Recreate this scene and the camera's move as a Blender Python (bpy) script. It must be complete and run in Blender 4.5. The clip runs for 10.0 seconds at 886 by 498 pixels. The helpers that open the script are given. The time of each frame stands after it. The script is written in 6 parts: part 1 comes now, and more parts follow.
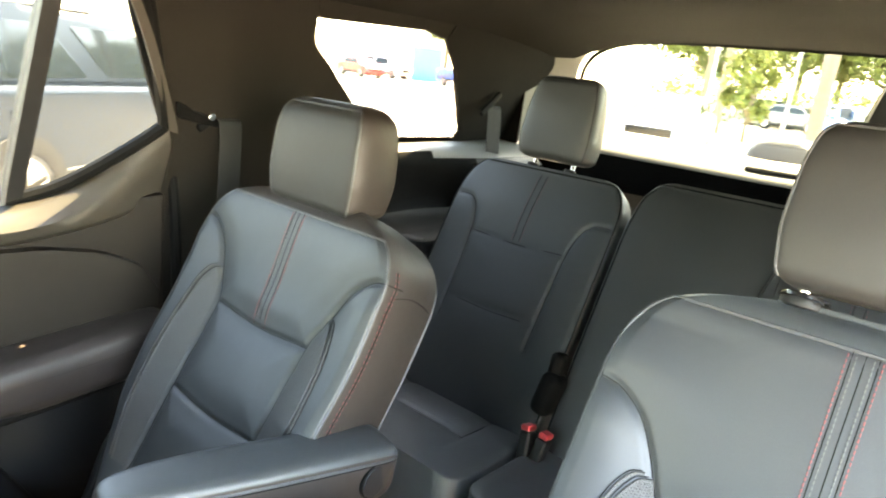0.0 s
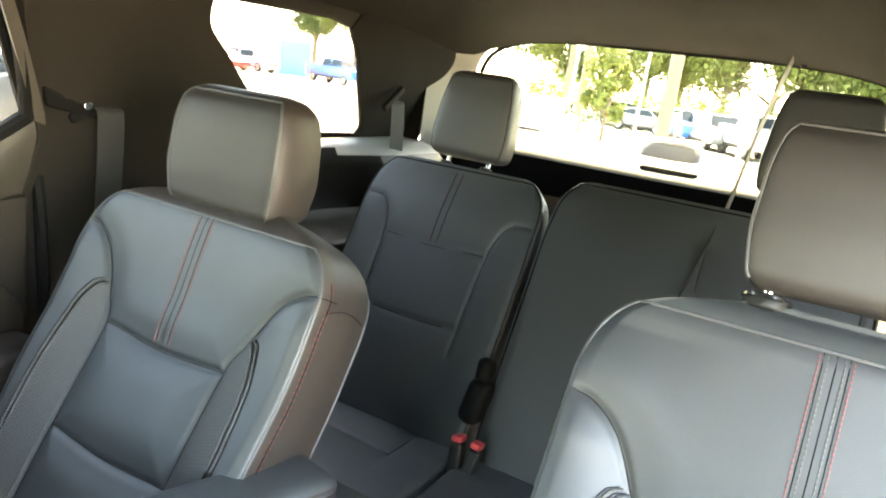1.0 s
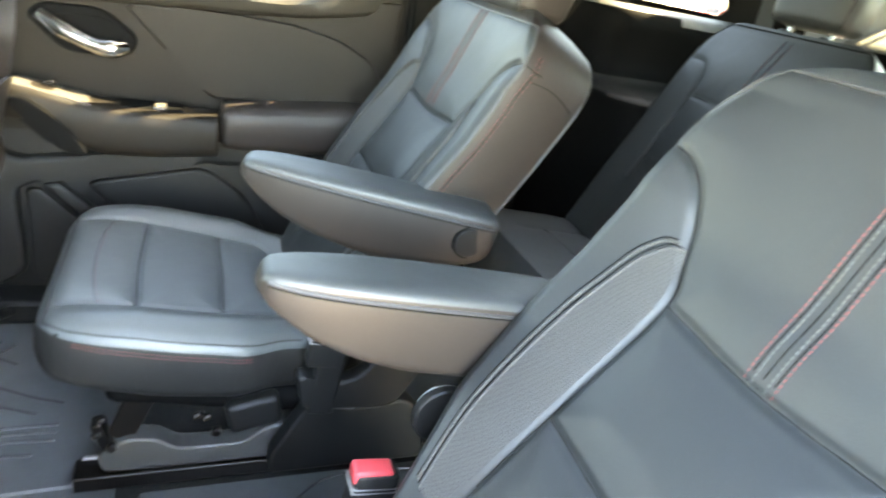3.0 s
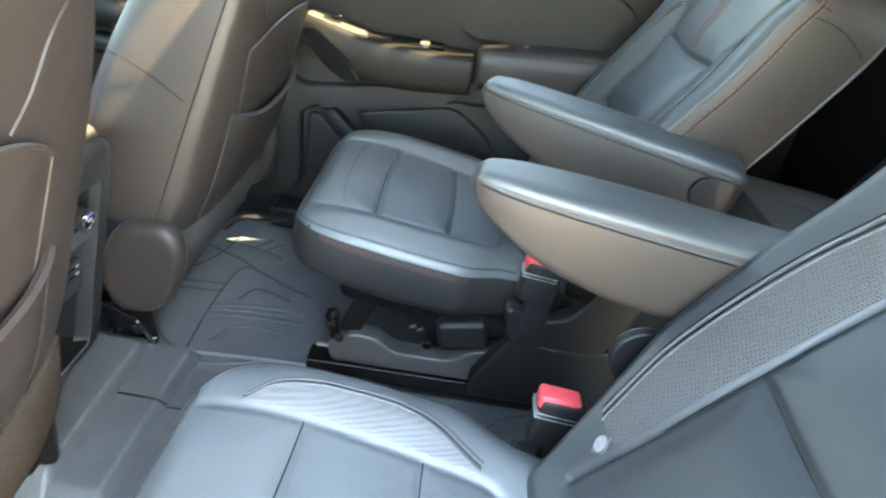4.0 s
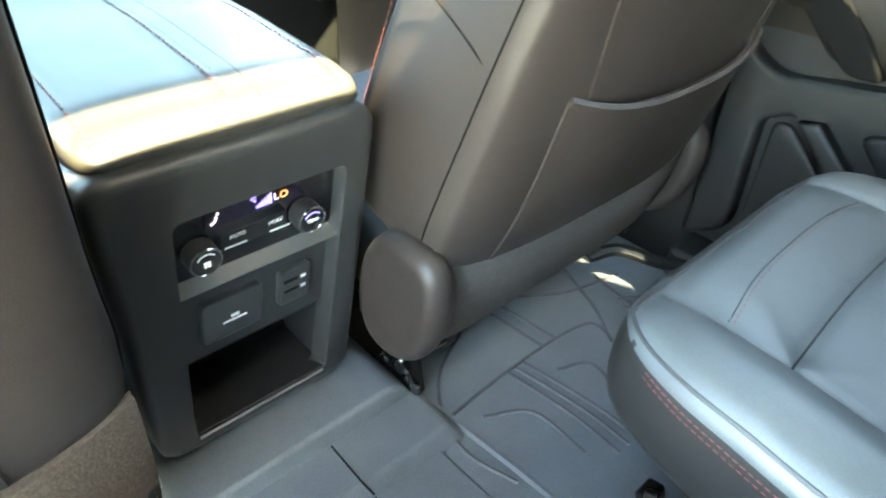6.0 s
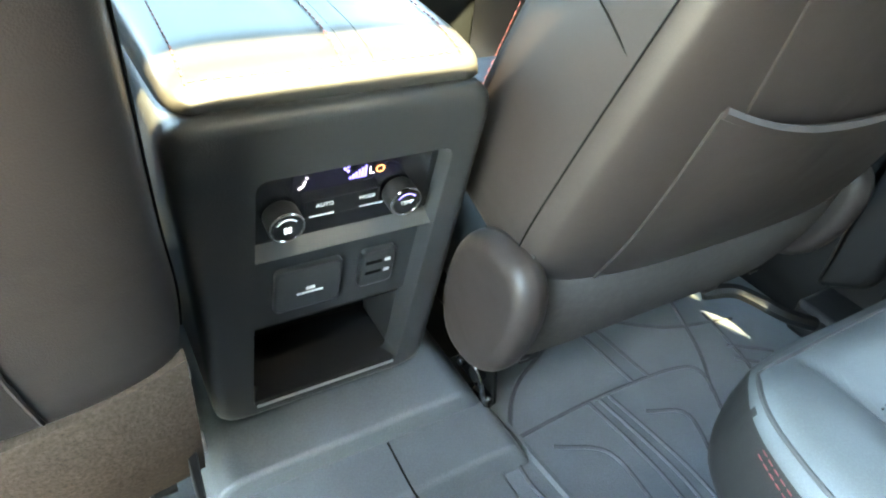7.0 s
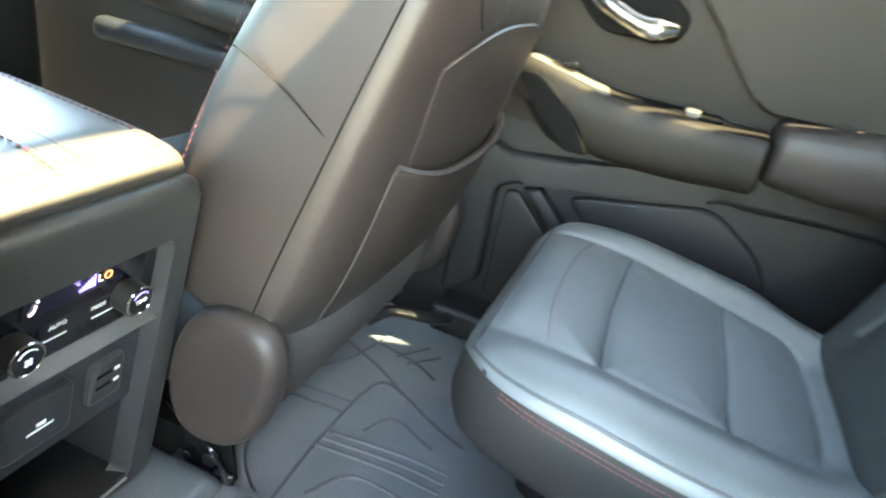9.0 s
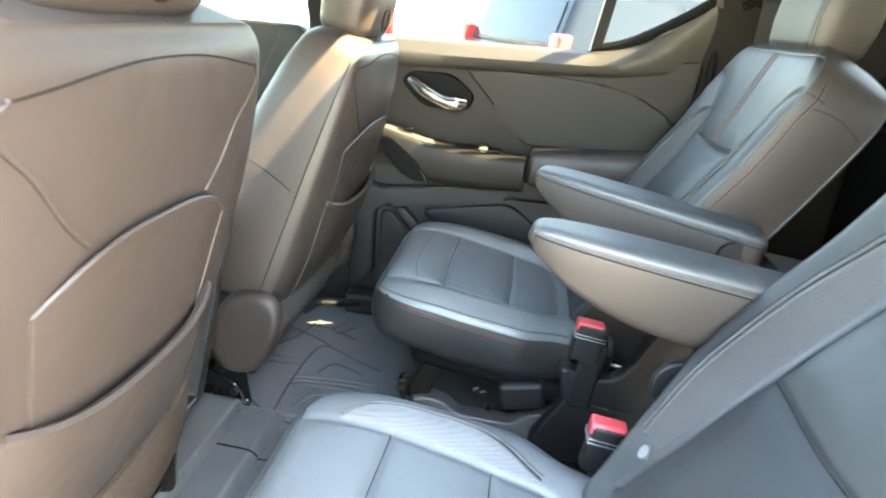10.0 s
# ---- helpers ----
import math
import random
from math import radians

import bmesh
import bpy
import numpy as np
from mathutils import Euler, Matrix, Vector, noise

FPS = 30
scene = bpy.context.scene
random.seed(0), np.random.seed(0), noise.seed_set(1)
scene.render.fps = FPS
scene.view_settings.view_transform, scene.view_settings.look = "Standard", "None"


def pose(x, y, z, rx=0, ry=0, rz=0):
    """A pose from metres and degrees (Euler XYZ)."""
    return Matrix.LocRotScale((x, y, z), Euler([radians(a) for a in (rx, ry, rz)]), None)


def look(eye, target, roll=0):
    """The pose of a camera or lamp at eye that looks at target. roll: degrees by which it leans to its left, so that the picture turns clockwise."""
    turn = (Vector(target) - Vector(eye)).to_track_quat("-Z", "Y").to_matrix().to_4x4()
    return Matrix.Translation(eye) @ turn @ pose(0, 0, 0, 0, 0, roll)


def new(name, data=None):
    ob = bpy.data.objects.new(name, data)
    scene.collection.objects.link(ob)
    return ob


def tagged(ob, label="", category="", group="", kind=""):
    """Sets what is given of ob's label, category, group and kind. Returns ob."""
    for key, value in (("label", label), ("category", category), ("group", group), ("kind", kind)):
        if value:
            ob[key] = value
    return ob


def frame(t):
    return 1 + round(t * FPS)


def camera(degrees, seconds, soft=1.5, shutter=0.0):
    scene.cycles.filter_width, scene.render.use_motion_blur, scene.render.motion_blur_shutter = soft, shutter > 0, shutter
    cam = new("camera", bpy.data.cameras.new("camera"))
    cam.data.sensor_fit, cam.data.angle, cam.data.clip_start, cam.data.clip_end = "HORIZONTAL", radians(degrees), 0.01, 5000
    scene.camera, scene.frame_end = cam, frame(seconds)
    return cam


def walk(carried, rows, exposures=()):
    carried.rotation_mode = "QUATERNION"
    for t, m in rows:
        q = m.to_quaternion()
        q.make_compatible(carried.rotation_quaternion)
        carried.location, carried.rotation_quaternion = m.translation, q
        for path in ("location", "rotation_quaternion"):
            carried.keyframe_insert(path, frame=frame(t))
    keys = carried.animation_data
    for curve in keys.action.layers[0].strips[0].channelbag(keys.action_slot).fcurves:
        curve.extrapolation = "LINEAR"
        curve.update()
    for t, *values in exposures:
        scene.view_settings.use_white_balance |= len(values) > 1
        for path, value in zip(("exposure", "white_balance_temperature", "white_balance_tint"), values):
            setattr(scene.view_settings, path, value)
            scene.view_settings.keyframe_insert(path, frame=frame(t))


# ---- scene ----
cam = camera(69.6, 10.0, soft=2.0, shutter=0.3)
PATH = [
    (0, (-0.441, 0.249, 1.103), (0.756, -1.255, 0.552), 6.3),
    (0.5, (-0.362, 0.259, 1.108), (0.613, -1.405, 0.578), 6.9),
    (1, (-0.322, 0.238, 1.083), (0.55, -1.487, 0.571), 8.1),
    (1.5, (-0.338, 0.192, 1.063), (0.679, -1.451, 0.548), 8.2),
    (2, (-0.431, 0.134, 1.012), (0.788, -1.325, 0.39), 9.8),
    (2.5, (-0.531, 0.058, 0.975), (0.881, -1.131, 0.207), 10.8),
    (3, (-0.708, 0.081, 0.918), (0.953, -0.666, 0.092), 11.3),
    (4.3, (-0.736, 0.026, 0.839), (0.935, 0.196, -0.247), 7.1),
    (4.5, (-0.671, 0.016, 0.822), (0.942, 0.335, -0.317), 4.8),
    (5, (-0.471, 0.027, 0.773), (1.024, 0.704, -0.37), 1.4),
    (5.5, (-0.3, 0.069, 0.752), (1.038, 1.027, -0.385), 1.3),
    (6, (-0.213, 0.088, 0.695), (0.922, 1.257, -0.465), 2.7),
    (7.5, (-0.175, 0.136, 0.654), (0.684, 1.508, -0.52), 6.9),
    (8, (-0.173, 0.133, 0.645), (0.858, 1.446, -0.457), 8.4),
    (8.5, (-0.191, 0.193, 0.661), (1.285, 1.125, -0.315), 12.6),
    (9, (-0.326, 0.166, 0.682), (1.414, 0.688, -0.154), 11.4),
    (9.5, (-0.631, 0.11, 0.769), (1.22, 0.295, 0.032), 8.9),
    (10, (-0.919, 0.046, 0.85), (0.948, 0.233, 0.157), 6.4),
]
EXPOSURES = [(0, 6.55, 9650, 12), (1.5, 6.56, 9750, 12), (2.5, 6.65, 9900, 11), (3.2, 6.5, 9200, 8), (4.5, 6.24, 8600, 3), (5.5, 6.62, 8700, -1), (7.5, 6.8, 8400, -2), (8.5, 6.88, 8750, 0), (9.0, 6.76, 8850, 3), (9.5, 6.68, 8600, 5), (10, 6.44, 8900, 7)]
walk(cam, [(t, look(eye, target, roll)) for t, eye, target, roll in PATH], EXPOSURES)

# ---- light ----
world = bpy.data.worlds.new("sky")
scene.world = world
world.use_nodes = True
wn = world.node_tree.nodes
sky = wn.new("ShaderNodeTexSky")
sky.sky_type, sky.sun_disc = "NISHITA", False
SUN_EL, SUN_AZ = 54.7, 2.0      # height over the horizon; turn from straight behind towards the passenger side
to_sun = Vector((math.sin(radians(SUN_AZ)) * math.cos(radians(SUN_EL)), -math.cos(radians(SUN_AZ)) * math.cos(radians(SUN_EL)), math.sin(radians(SUN_EL))))
sky.sun_elevation = radians(SUN_EL)
sky.sun_rotation = math.atan2(to_sun.x, to_sun.y)
world.node_tree.links.new(sky.outputs[0], wn["Background"].inputs[0])
wn["Background"].inputs[1].default_value = 0.15
sun_data = bpy.data.lights.new("sun", "SUN")
sun_data.energy, sun_data.angle, sun_data.color = 3.2, radians(0.6), (1.0, 0.90, 0.70)
sun = new("sun", sun_data)
sun.matrix_world = look(to_sun * 20, (0, 0, 0))

# ---- materials ----


def surface(name, colour, rough=0.5, metal=0.0, grain=0.0, grain_scale=400.0, vary=0.12, vary_scale=6.0, sheen=0.0, coat=0.0, bump_kind="noise", spec=0.5, crumple=0.0):
    """A procedural surface: two scales of tone, varied gloss and a fine relief."""
    m = bpy.data.materials.new(name)
    m.use_nodes = True
    nt, b = m.node_tree, m.node_tree.nodes["Principled BSDF"]
    co = nt.nodes.new("ShaderNodeTexCoord")
    big = nt.nodes.new("ShaderNodeTexNoise")
    big.inputs["Scale"].default_value, big.inputs["Detail"].default_value = vary_scale, 4
    nt.links.new(co.outputs["Object"], big.inputs["Vector"])
    fine = nt.nodes.new("ShaderNodeTexNoise" if bump_kind == "noise" else "ShaderNodeTexVoronoi")
    fine.inputs["Scale"].default_value = grain_scale
    nt.links.new(co.outputs["Object"], fine.inputs["Vector"])
    ramp = nt.nodes.new("ShaderNodeMix")
    ramp.data_type = "RGBA"
    ramp.inputs[6].default_value = (*[c * (1 - vary) for c in colour], 1)
    ramp.inputs[7].default_value = (*[min(1, c * (1 + vary)) for c in colour], 1)
    nt.links.new(big.outputs["Fac"], ramp.inputs[0])
    speck = nt.nodes.new("ShaderNodeMix")
    speck.data_type, speck.blend_type = "RGBA", "MULTIPLY"
    speck.inputs[0].default_value = min(1.0, vary * 1.5)
    nt.links.new(ramp.outputs[2], speck.inputs[6])
    nt.links.new(fine.outputs[0], speck.inputs[7])
    nt.links.new(speck.outputs[2], b.inputs["Base Color"])
    gl = nt.nodes.new("ShaderNodeMapRange")
    gl.inputs[3].default_value, gl.inputs[4].default_value = rough * 0.85, min(1, rough * 1.15)
    nt.links.new(big.outputs["Fac"], gl.inputs[0])
    nt.links.new(gl.outputs[0], b.inputs["Roughness"])
    b.inputs["Metallic"].default_value = metal
    b.inputs["Specular IOR Level"].default_value = spec
    b.inputs["Sheen Weight"].default_value = sheen
    b.inputs["Coat Weight"].default_value = coat
    b.inputs["Coat Roughness"].default_value = 0.15
    if grain:
        bump = nt.nodes.new("ShaderNodeBump")
        bump.inputs["Strength"].default_value, bump.inputs["Distance"].default_value = grain, 0.0006
        nt.links.new(fine.outputs[0], bump.inputs["Height"])
        nt.links.new(bump.outputs[0], b.inputs["Normal"])
        if crumple:
            soft = nt.nodes.new("ShaderNodeTexNoise")
            soft.inputs["Scale"].default_value, soft.inputs["Detail"].default_value, soft.inputs["Distortion"].default_value = 11.0, 2.5, 0.6
            nt.links.new(co.outputs["Object"], soft.inputs["Vector"])
            low = nt.nodes.new("ShaderNodeBump")
            low.inputs["Strength"].default_value, low.inputs["Distance"].default_value = crumple, 0.012
            nt.links.new(soft.outputs[0], low.inputs["Height"])
            nt.links.new(low.outputs[0], bump.inputs["Normal"])
    return m


def perforated(name, colour, pit, scale, rough, spec):
    """Leather pierced by a regular grid of small dark pits."""
    m = surface(name, colour, rough, spec=spec, grain=0.3, grain_scale=900, vary=0.12, bump_kind="voronoi")
    nt, b = m.node_tree, m.node_tree.nodes["Principled BSDF"]
    dots, cut, mix, bump, co = [nt.nodes.new("ShaderNode" + k) for k in ("TexVoronoi", "MapRange", "Mix", "Bump", "TexCoord")]
    dots.inputs["Scale"].default_value, dots.inputs["Randomness"].default_value = scale, 0.0
    nt.links.new(co.outputs["Object"], dots.inputs["Vector"])
    cut.inputs[1].default_value, cut.inputs[2].default_value = 0.30, 0.42
    nt.links.new(dots.outputs["Distance"], cut.inputs[0])
    mix.data_type = "RGBA"
    mix.inputs[6].default_value = (*pit, 1)
    nt.links.new(b.inputs["Base Color"].links[0].from_socket, mix.inputs[7])
    nt.links.new(cut.outputs[0], mix.inputs[0])
    nt.links.new(mix.outputs[2], b.inputs["Base Color"])
    bump.inputs["Strength"].default_value, bump.inputs["Distance"].default_value = 0.7, 0.001
    nt.links.new(cut.outputs[0], bump.inputs["Height"])
    nt.links.new(b.inputs["Normal"].links[0].from_socket, bump.inputs["Normal"])
    nt.links.new(bump.outputs[0], b.inputs["Normal"])
    return m


def clear(name, tint=(1, 1, 1), rough=0.0):
    """Window glass: mostly clear, with a mirror gloss."""
    m = bpy.data.materials.new(name)
    m.use_nodes = True
    nt = m.node_tree
    nt.nodes.remove(nt.nodes["Principled BSDF"])
    a, g, mix, fr = [nt.nodes.new("ShaderNode" + k) for k in ("BsdfTransparent", "BsdfGlossy", "MixShader", "LayerWeight")]
    a.inputs[0].default_value = (*tint, 1)
    g.inputs["Roughness"].default_value = 0.02
    fr.inputs[0].default_value = 0.15
    cut = nt.nodes.new("ShaderNodeMath")
    cut.operation = "MULTIPLY"
    cut.inputs[1].default_value = 0.25
    nt.links.new(fr.outputs["Facing"], cut.inputs[0])
    nt.links.new(cut.outputs[0], mix.inputs[0])
    nt.links.new(a.outputs[0], mix.inputs[1])
    nt.links.new(g.outputs[0], mix.inputs[2])
    nt.links.new(mix.outputs[0], nt.nodes["Material Output"].inputs[0])
    return m


def glowing(name, colour, strength):
    m = surface(name, colour, 0.4)
    b = m.node_tree.nodes["Principled BSDF"]
    b.inputs["Emission Color"].default_value, b.inputs["Emission Strength"].default_value = (*colour, 1), strength
    return m


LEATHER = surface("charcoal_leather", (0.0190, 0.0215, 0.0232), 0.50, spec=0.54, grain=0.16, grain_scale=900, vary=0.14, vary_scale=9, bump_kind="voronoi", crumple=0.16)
# Seat leather painted paler for the sky light on the cushion tops.
CUSHION_SKYLIT = surface("sky_lit_leather", (0.075, 0.084, 0.088), 0.45, spec=0.66, grain=0.16, grain_scale=900, vary=0.16, vary_scale=9, bump_kind="voronoi", crumple=0.20)
VINYL = surface("seat_back_vinyl", (0.0270, 0.0212, 0.0190), 0.48, spec=0.30, grain=0.16, grain_scale=900, vary=0.12, bump_kind="voronoi", crumple=0.16)
MESH = perforated("perforated_leather", (0.050, 0.050, 0.049), (0.010, 0.010, 0.010), 400, 0.55, 0.35)
# Paler copy of the perforated leather, matching the cushion's painted light.
MESH_SKYLIT = perforated("sky_lit_perforated_leather", (0.125, 0.131, 0.135), (0.045, 0.047, 0.050), 400, 0.45, 0.5)
# Seat cover painted paler, for sky light on armrests and the near chair.
COVER_SKYLIT = surface("sky_lit_cover", (0.037, 0.041, 0.042), 0.46, spec=0.5, grain=0.16, grain_scale=900, vary=0.14, vary_scale=9, bump_kind="voronoi", crumple=0.2)
PIPING = surface("leather_piping", (0.044, 0.044, 0.045), 0.5, spec=0.35)
# Near black for seams and seals, and for shade painted into recesses.
CREASE = surface("seam_and_shade_black", (0.004, 0.004, 0.004), 0.7, spec=0.08)
RED_THREAD = surface("red_thread", (0.135, 0.030, 0.030), 0.7)
TAG_GREY = surface("tag_print", (0.20, 0.20, 0.20), 0.6, vary=0.02)
GREY_THREAD = surface("grey_thread", (0.062, 0.062, 0.061), 0.7)
PLASTIC = surface("black_plastic", (0.0095, 0.0095, 0.0098), 0.50, spec=0.3, grain=0.35, grain_scale=900, bump_kind="voronoi")
TRIM = surface("soft_trim", (0.0128, 0.0100, 0.0076), 0.52, spec=0.22, grain=0.4, grain_scale=800, vary=0.1, bump_kind="voronoi")
# Dark ledge plastic painted pale for the sun on it.
LEDGE_SUNLIT = surface("sunlit_ledge_trim", (0.115, 0.115, 0.11), 0.5, grain=0.3, grain_scale=800, vary=0.08, bump_kind="voronoi")
# Door trim made paler, so the colour carries part of the ledge's sunlight.
LEDGE_TRIM = surface("ledge_trim", (0.036, 0.031, 0.025), 0.5, spec=0.3, grain=0.4, grain_scale=800, vary=0.1, bump_kind="voronoi")
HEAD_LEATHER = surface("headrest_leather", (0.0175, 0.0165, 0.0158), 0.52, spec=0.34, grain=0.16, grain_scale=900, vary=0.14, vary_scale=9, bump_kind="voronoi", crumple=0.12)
LEDGE_SATIN = surface("dark_satin_trim", (0.055, 0.054, 0.051), 0.33, grain=0.2, grain_scale=900, vary=0.08)
# Pale copy of the soft trim, with sunlight put into its colour.
TRIM_PALE = surface("sunlit_trim", (0.090, 0.080, 0.068), 0.5, grain=0.4, grain_scale=800, vary=0.1, bump_kind="voronoi")
LID_LEATHER = surface("lid_leather", (0.020, 0.019, 0.0175), 0.42, spec=0.5, grain=0.14, grain_scale=900, vary=0.14, vary_scale=9, bump_kind="voronoi")
CONSOLE = surface("console_plastic", (0.0245, 0.0258, 0.0265), 0.38, spec=0.36, grain=0.3, grain_scale=900, bump_kind="voronoi")
TRUCK_PAINT = surface("slate_blue_paint", (0.014, 0.019, 0.026), 0.16, spec=0.2, vary=0.05)
RUBBER_MID = surface("mid_rubber", (0.110, 0.119, 0.125), 0.38, grain=0.6, grain_scale=420, vary=0.28, vary_scale=14)
# Brown that stands in for warm light bounced onto the seat sides.
SIDE_WARMLIT = surface("warm_lit_side", (0.0235, 0.0182, 0.0152), 0.5, spec=0.34, grain=0.16, grain_scale=900, vary=0.12, bump_kind="voronoi", crumple=0.15)
FELT = surface("grey_felt", (0.084, 0.079, 0.075), 0.95, grain=0.8, grain_scale=600, vary=0.3, vary_scale=120, spec=0.05)
HANDLE = surface("bright_handle", (0.62, 0.61, 0.59), 0.2, metal=1.0, vary=0.05)
GREY_PLASTIC = surface("grey_plastic", (0.070, 0.070, 0.070), 0.34, grain=0.35, grain_scale=900, bump_kind="voronoi")
RUBBER_DARK = surface("rib_shade_rubber", (0.05, 0.053, 0.057), 0.45, grain=0.3, grain_scale=500)
GLOSS_BLACK = surface("gloss_black", (0.010, 0.010, 0.011), 0.12, vary=0.05)
CHROME = surface("chrome", (0.75, 0.74, 0.72), 0.12, metal=1.0, vary=0.05)
STEEL = surface("dark_steel", (0.030, 0.028, 0.027), 0.35, metal=0.8, vary=0.2)
SATIN = surface("satin_silver", (0.5, 0.5, 0.5), 0.3, metal=0.9, vary=0.08)
CARPET = surface("grey_carpet", (0.016, 0.0155, 0.015), 0.95, spec=0.08, grain=1.0, grain_scale=900, vary=0.35, vary_scale=60, sheen=0.3)
CARPET_PALE = surface("brown_carpet", (0.082, 0.060, 0.045), 0.95, spec=0.1, grain=1.0, grain_scale=350, vary=0.5, vary_scale=220, crumple=0.3)
RUBBER = surface("rubber_mat", (0.130, 0.141, 0.148), 0.36, grain=0.6, grain_scale=420, vary=0.25, vary_scale=14)
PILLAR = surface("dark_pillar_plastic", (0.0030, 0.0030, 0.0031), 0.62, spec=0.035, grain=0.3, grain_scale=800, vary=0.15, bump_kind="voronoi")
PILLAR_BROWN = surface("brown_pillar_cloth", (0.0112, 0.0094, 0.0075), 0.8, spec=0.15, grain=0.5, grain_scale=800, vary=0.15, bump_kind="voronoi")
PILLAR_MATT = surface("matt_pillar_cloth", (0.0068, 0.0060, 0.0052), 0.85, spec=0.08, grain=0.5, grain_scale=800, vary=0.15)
HEADLINER = surface("dark_headliner", (0.0095, 0.0082, 0.0068), 0.95, spec=0.06, grain=0.8, grain_scale=900, vary=0.15)
WEBBING = surface("belt_webbing", (0.0165, 0.0165, 0.0165), 0.6, spec=0.25, grain=0.8, grain_scale=600)
BUCKLE_RED = surface("red_button", (0.55, 0.05, 0.06), 0.4, vary=0.05)
WHITE_INK = surface("white_print", (0.75, 0.75, 0.75), 0.6, vary=0.02)
# Front side glass, tinted down to dim the light from ahead.
GLASS = clear("window_glass", (0.55, 0.58, 0.56))
WINDSCREEN = clear("dimmed_windscreen_glass", (0.60, 0.64, 0.63))
ROOF_GLASS = clear("roof_glass", (0.85, 0.85, 0.83))
SIDE_GLASS = clear("quarter_glass", (0.40, 0.41, 0.40))
REAR_GLASS = clear("rear_glass", (0.47, 0.49, 0.46))
TINTED = clear("privacy_glass", (0.50, 0.52, 0.515))
CAR_WHITE = surface("white_paint", (0.75, 0.76, 0.77), 0.25, coat=1.0, vary=0.02)
CAR_SILVER = surface("silver_paint", (0.42, 0.44, 0.46), 0.3, coat=1.0, vary=0.02)
CAR_GREY = surface("grey_paint", (0.16, 0.17, 0.19), 0.25, coat=1.0, vary=0.02)
CAR_BLUE = surface("blue_paint", (0.03, 0.16, 0.55), 0.25, coat=1.0, vary=0.02)
CAR_RED = surface("red_paint", (0.5, 0.03, 0.03), 0.25, coat=1.0, vary=0.02)
CAR_GLASS = surface("dark_car_glass", (0.010, 0.014, 0.017), 0.05, spec=0.35, vary=0.02)
TYRE = surface("tyre_rubber", (0.02, 0.02, 0.02), 0.8)
TAIL_RED = surface("tail_lamp_red", (0.55, 0.02, 0.02), 0.15, coat=1.0, vary=0.03)
ASPHALT = surface("pale_asphalt", (0.40, 0.355, 0.30), 0.9, grain=0.8, grain_scale=60, vary=0.25, vary_scale=0.7)
CONCRETE = surface("kerb_concrete", (0.5, 0.48, 0.44), 0.85, grain=0.5, grain_scale=40, vary=0.15)
BARK = surface("palm_bark", (0.24, 0.19, 0.14), 0.9, grain=1.0, grain_scale=30, vary=0.4, vary_scale=5)
LEAF = surface("leaves", (0.115, 0.165, 0.036), 0.6, vary=0.5, vary_scale=2.0)
LEAF_PALE = surface("pale_leaves", (0.21, 0.25, 0.055), 0.6, vary=0.5, vary_scale=2.0)
GRASS = surface("dry_grass", (0.30, 0.28, 0.14), 0.9, vary=0.3, vary_scale=3)
BOX_BLUE = surface("blue_container_paint", (0.10, 0.36, 0.50), 0.5, vary=0.1)
POLE_GREY = surface("lamp_post_grey", (0.55, 0.55, 0.55), 0.5)

# ---- makers ----


def mesh_part(name, verts, faces, material, parent=None, label="", smooth=True, sharp=0.6):
    me = bpy.data.meshes.new(name)
    me.from_pydata([tuple(map(float, v)) for v in verts], [], [tuple(map(int, f)) for f in faces])
    me.validate()
    bm = bmesh.new()
    bm.from_mesh(me)
    bmesh.ops.recalc_face_normals(bm, faces=bm.faces)
    for fc in bm.faces:
        fc.smooth = smooth
    for e in bm.edges:
        if len(e.link_faces) == 2 and e.calc_face_angle(0) > sharp:
            e.smooth = False
    bm.to_mesh(me)
    bm.free()
    me.materials.append(material)
    ob = new(name, me)
    if parent:
        ob.parent = parent
    if label:
        ob["label"] = label
    return ob


def even_normals(me):
    """Shade big flats flat and their softened rims round: corner normals weighted by area."""
    me.update()
    polys = me.polygons
    nrm, area = [p.normal.copy() for p in polys], [p.area for p in polys]
    near = {}
    for p in polys:
        for v in p.vertices:
            near.setdefault(v, []).append(p.index)
    out = []
    for p in polys:
        for v in p.vertices:
            acc = Vector((0, 0, 0))
            for q in near[v]:
                if nrm[q].dot(nrm[p.index]) > 0.7:
                    acc += nrm[q] * area[q]
            out.append(acc.normalized() if acc.length > 1e-12 else nrm[p.index])
    me.normals_split_custom_set(out)


def part(name, bm, material, parent=None, label="", smooth=True, sharp=0.6):
    """Links a bmesh as one mesh object under a thing or a part."""
    bmesh.ops.recalc_face_normals(bm, faces=bm.faces)
    for fc in bm.faces:
        fc.smooth = smooth
    for e in bm.edges:
        if len(e.link_faces) == 2 and e.calc_face_angle(0) > sharp:
            e.smooth = False
    me = bpy.data.meshes.new(name)
    bm.to_mesh(me)
    bm.free()
    if smooth and len(me.polygons) < 1500:
        even_normals(me)
    me.materials.append(material)
    ob = new(name, me)
    if parent:
        ob.parent = parent
    if label:
        ob["label"] = label
    return ob


def thing(name, at, label, category, group="", kind=""):
    ob = new(name)
    ob.empty_display_size = 0.05
    ob.location = at
    return tagged(ob, label, category, group, kind)


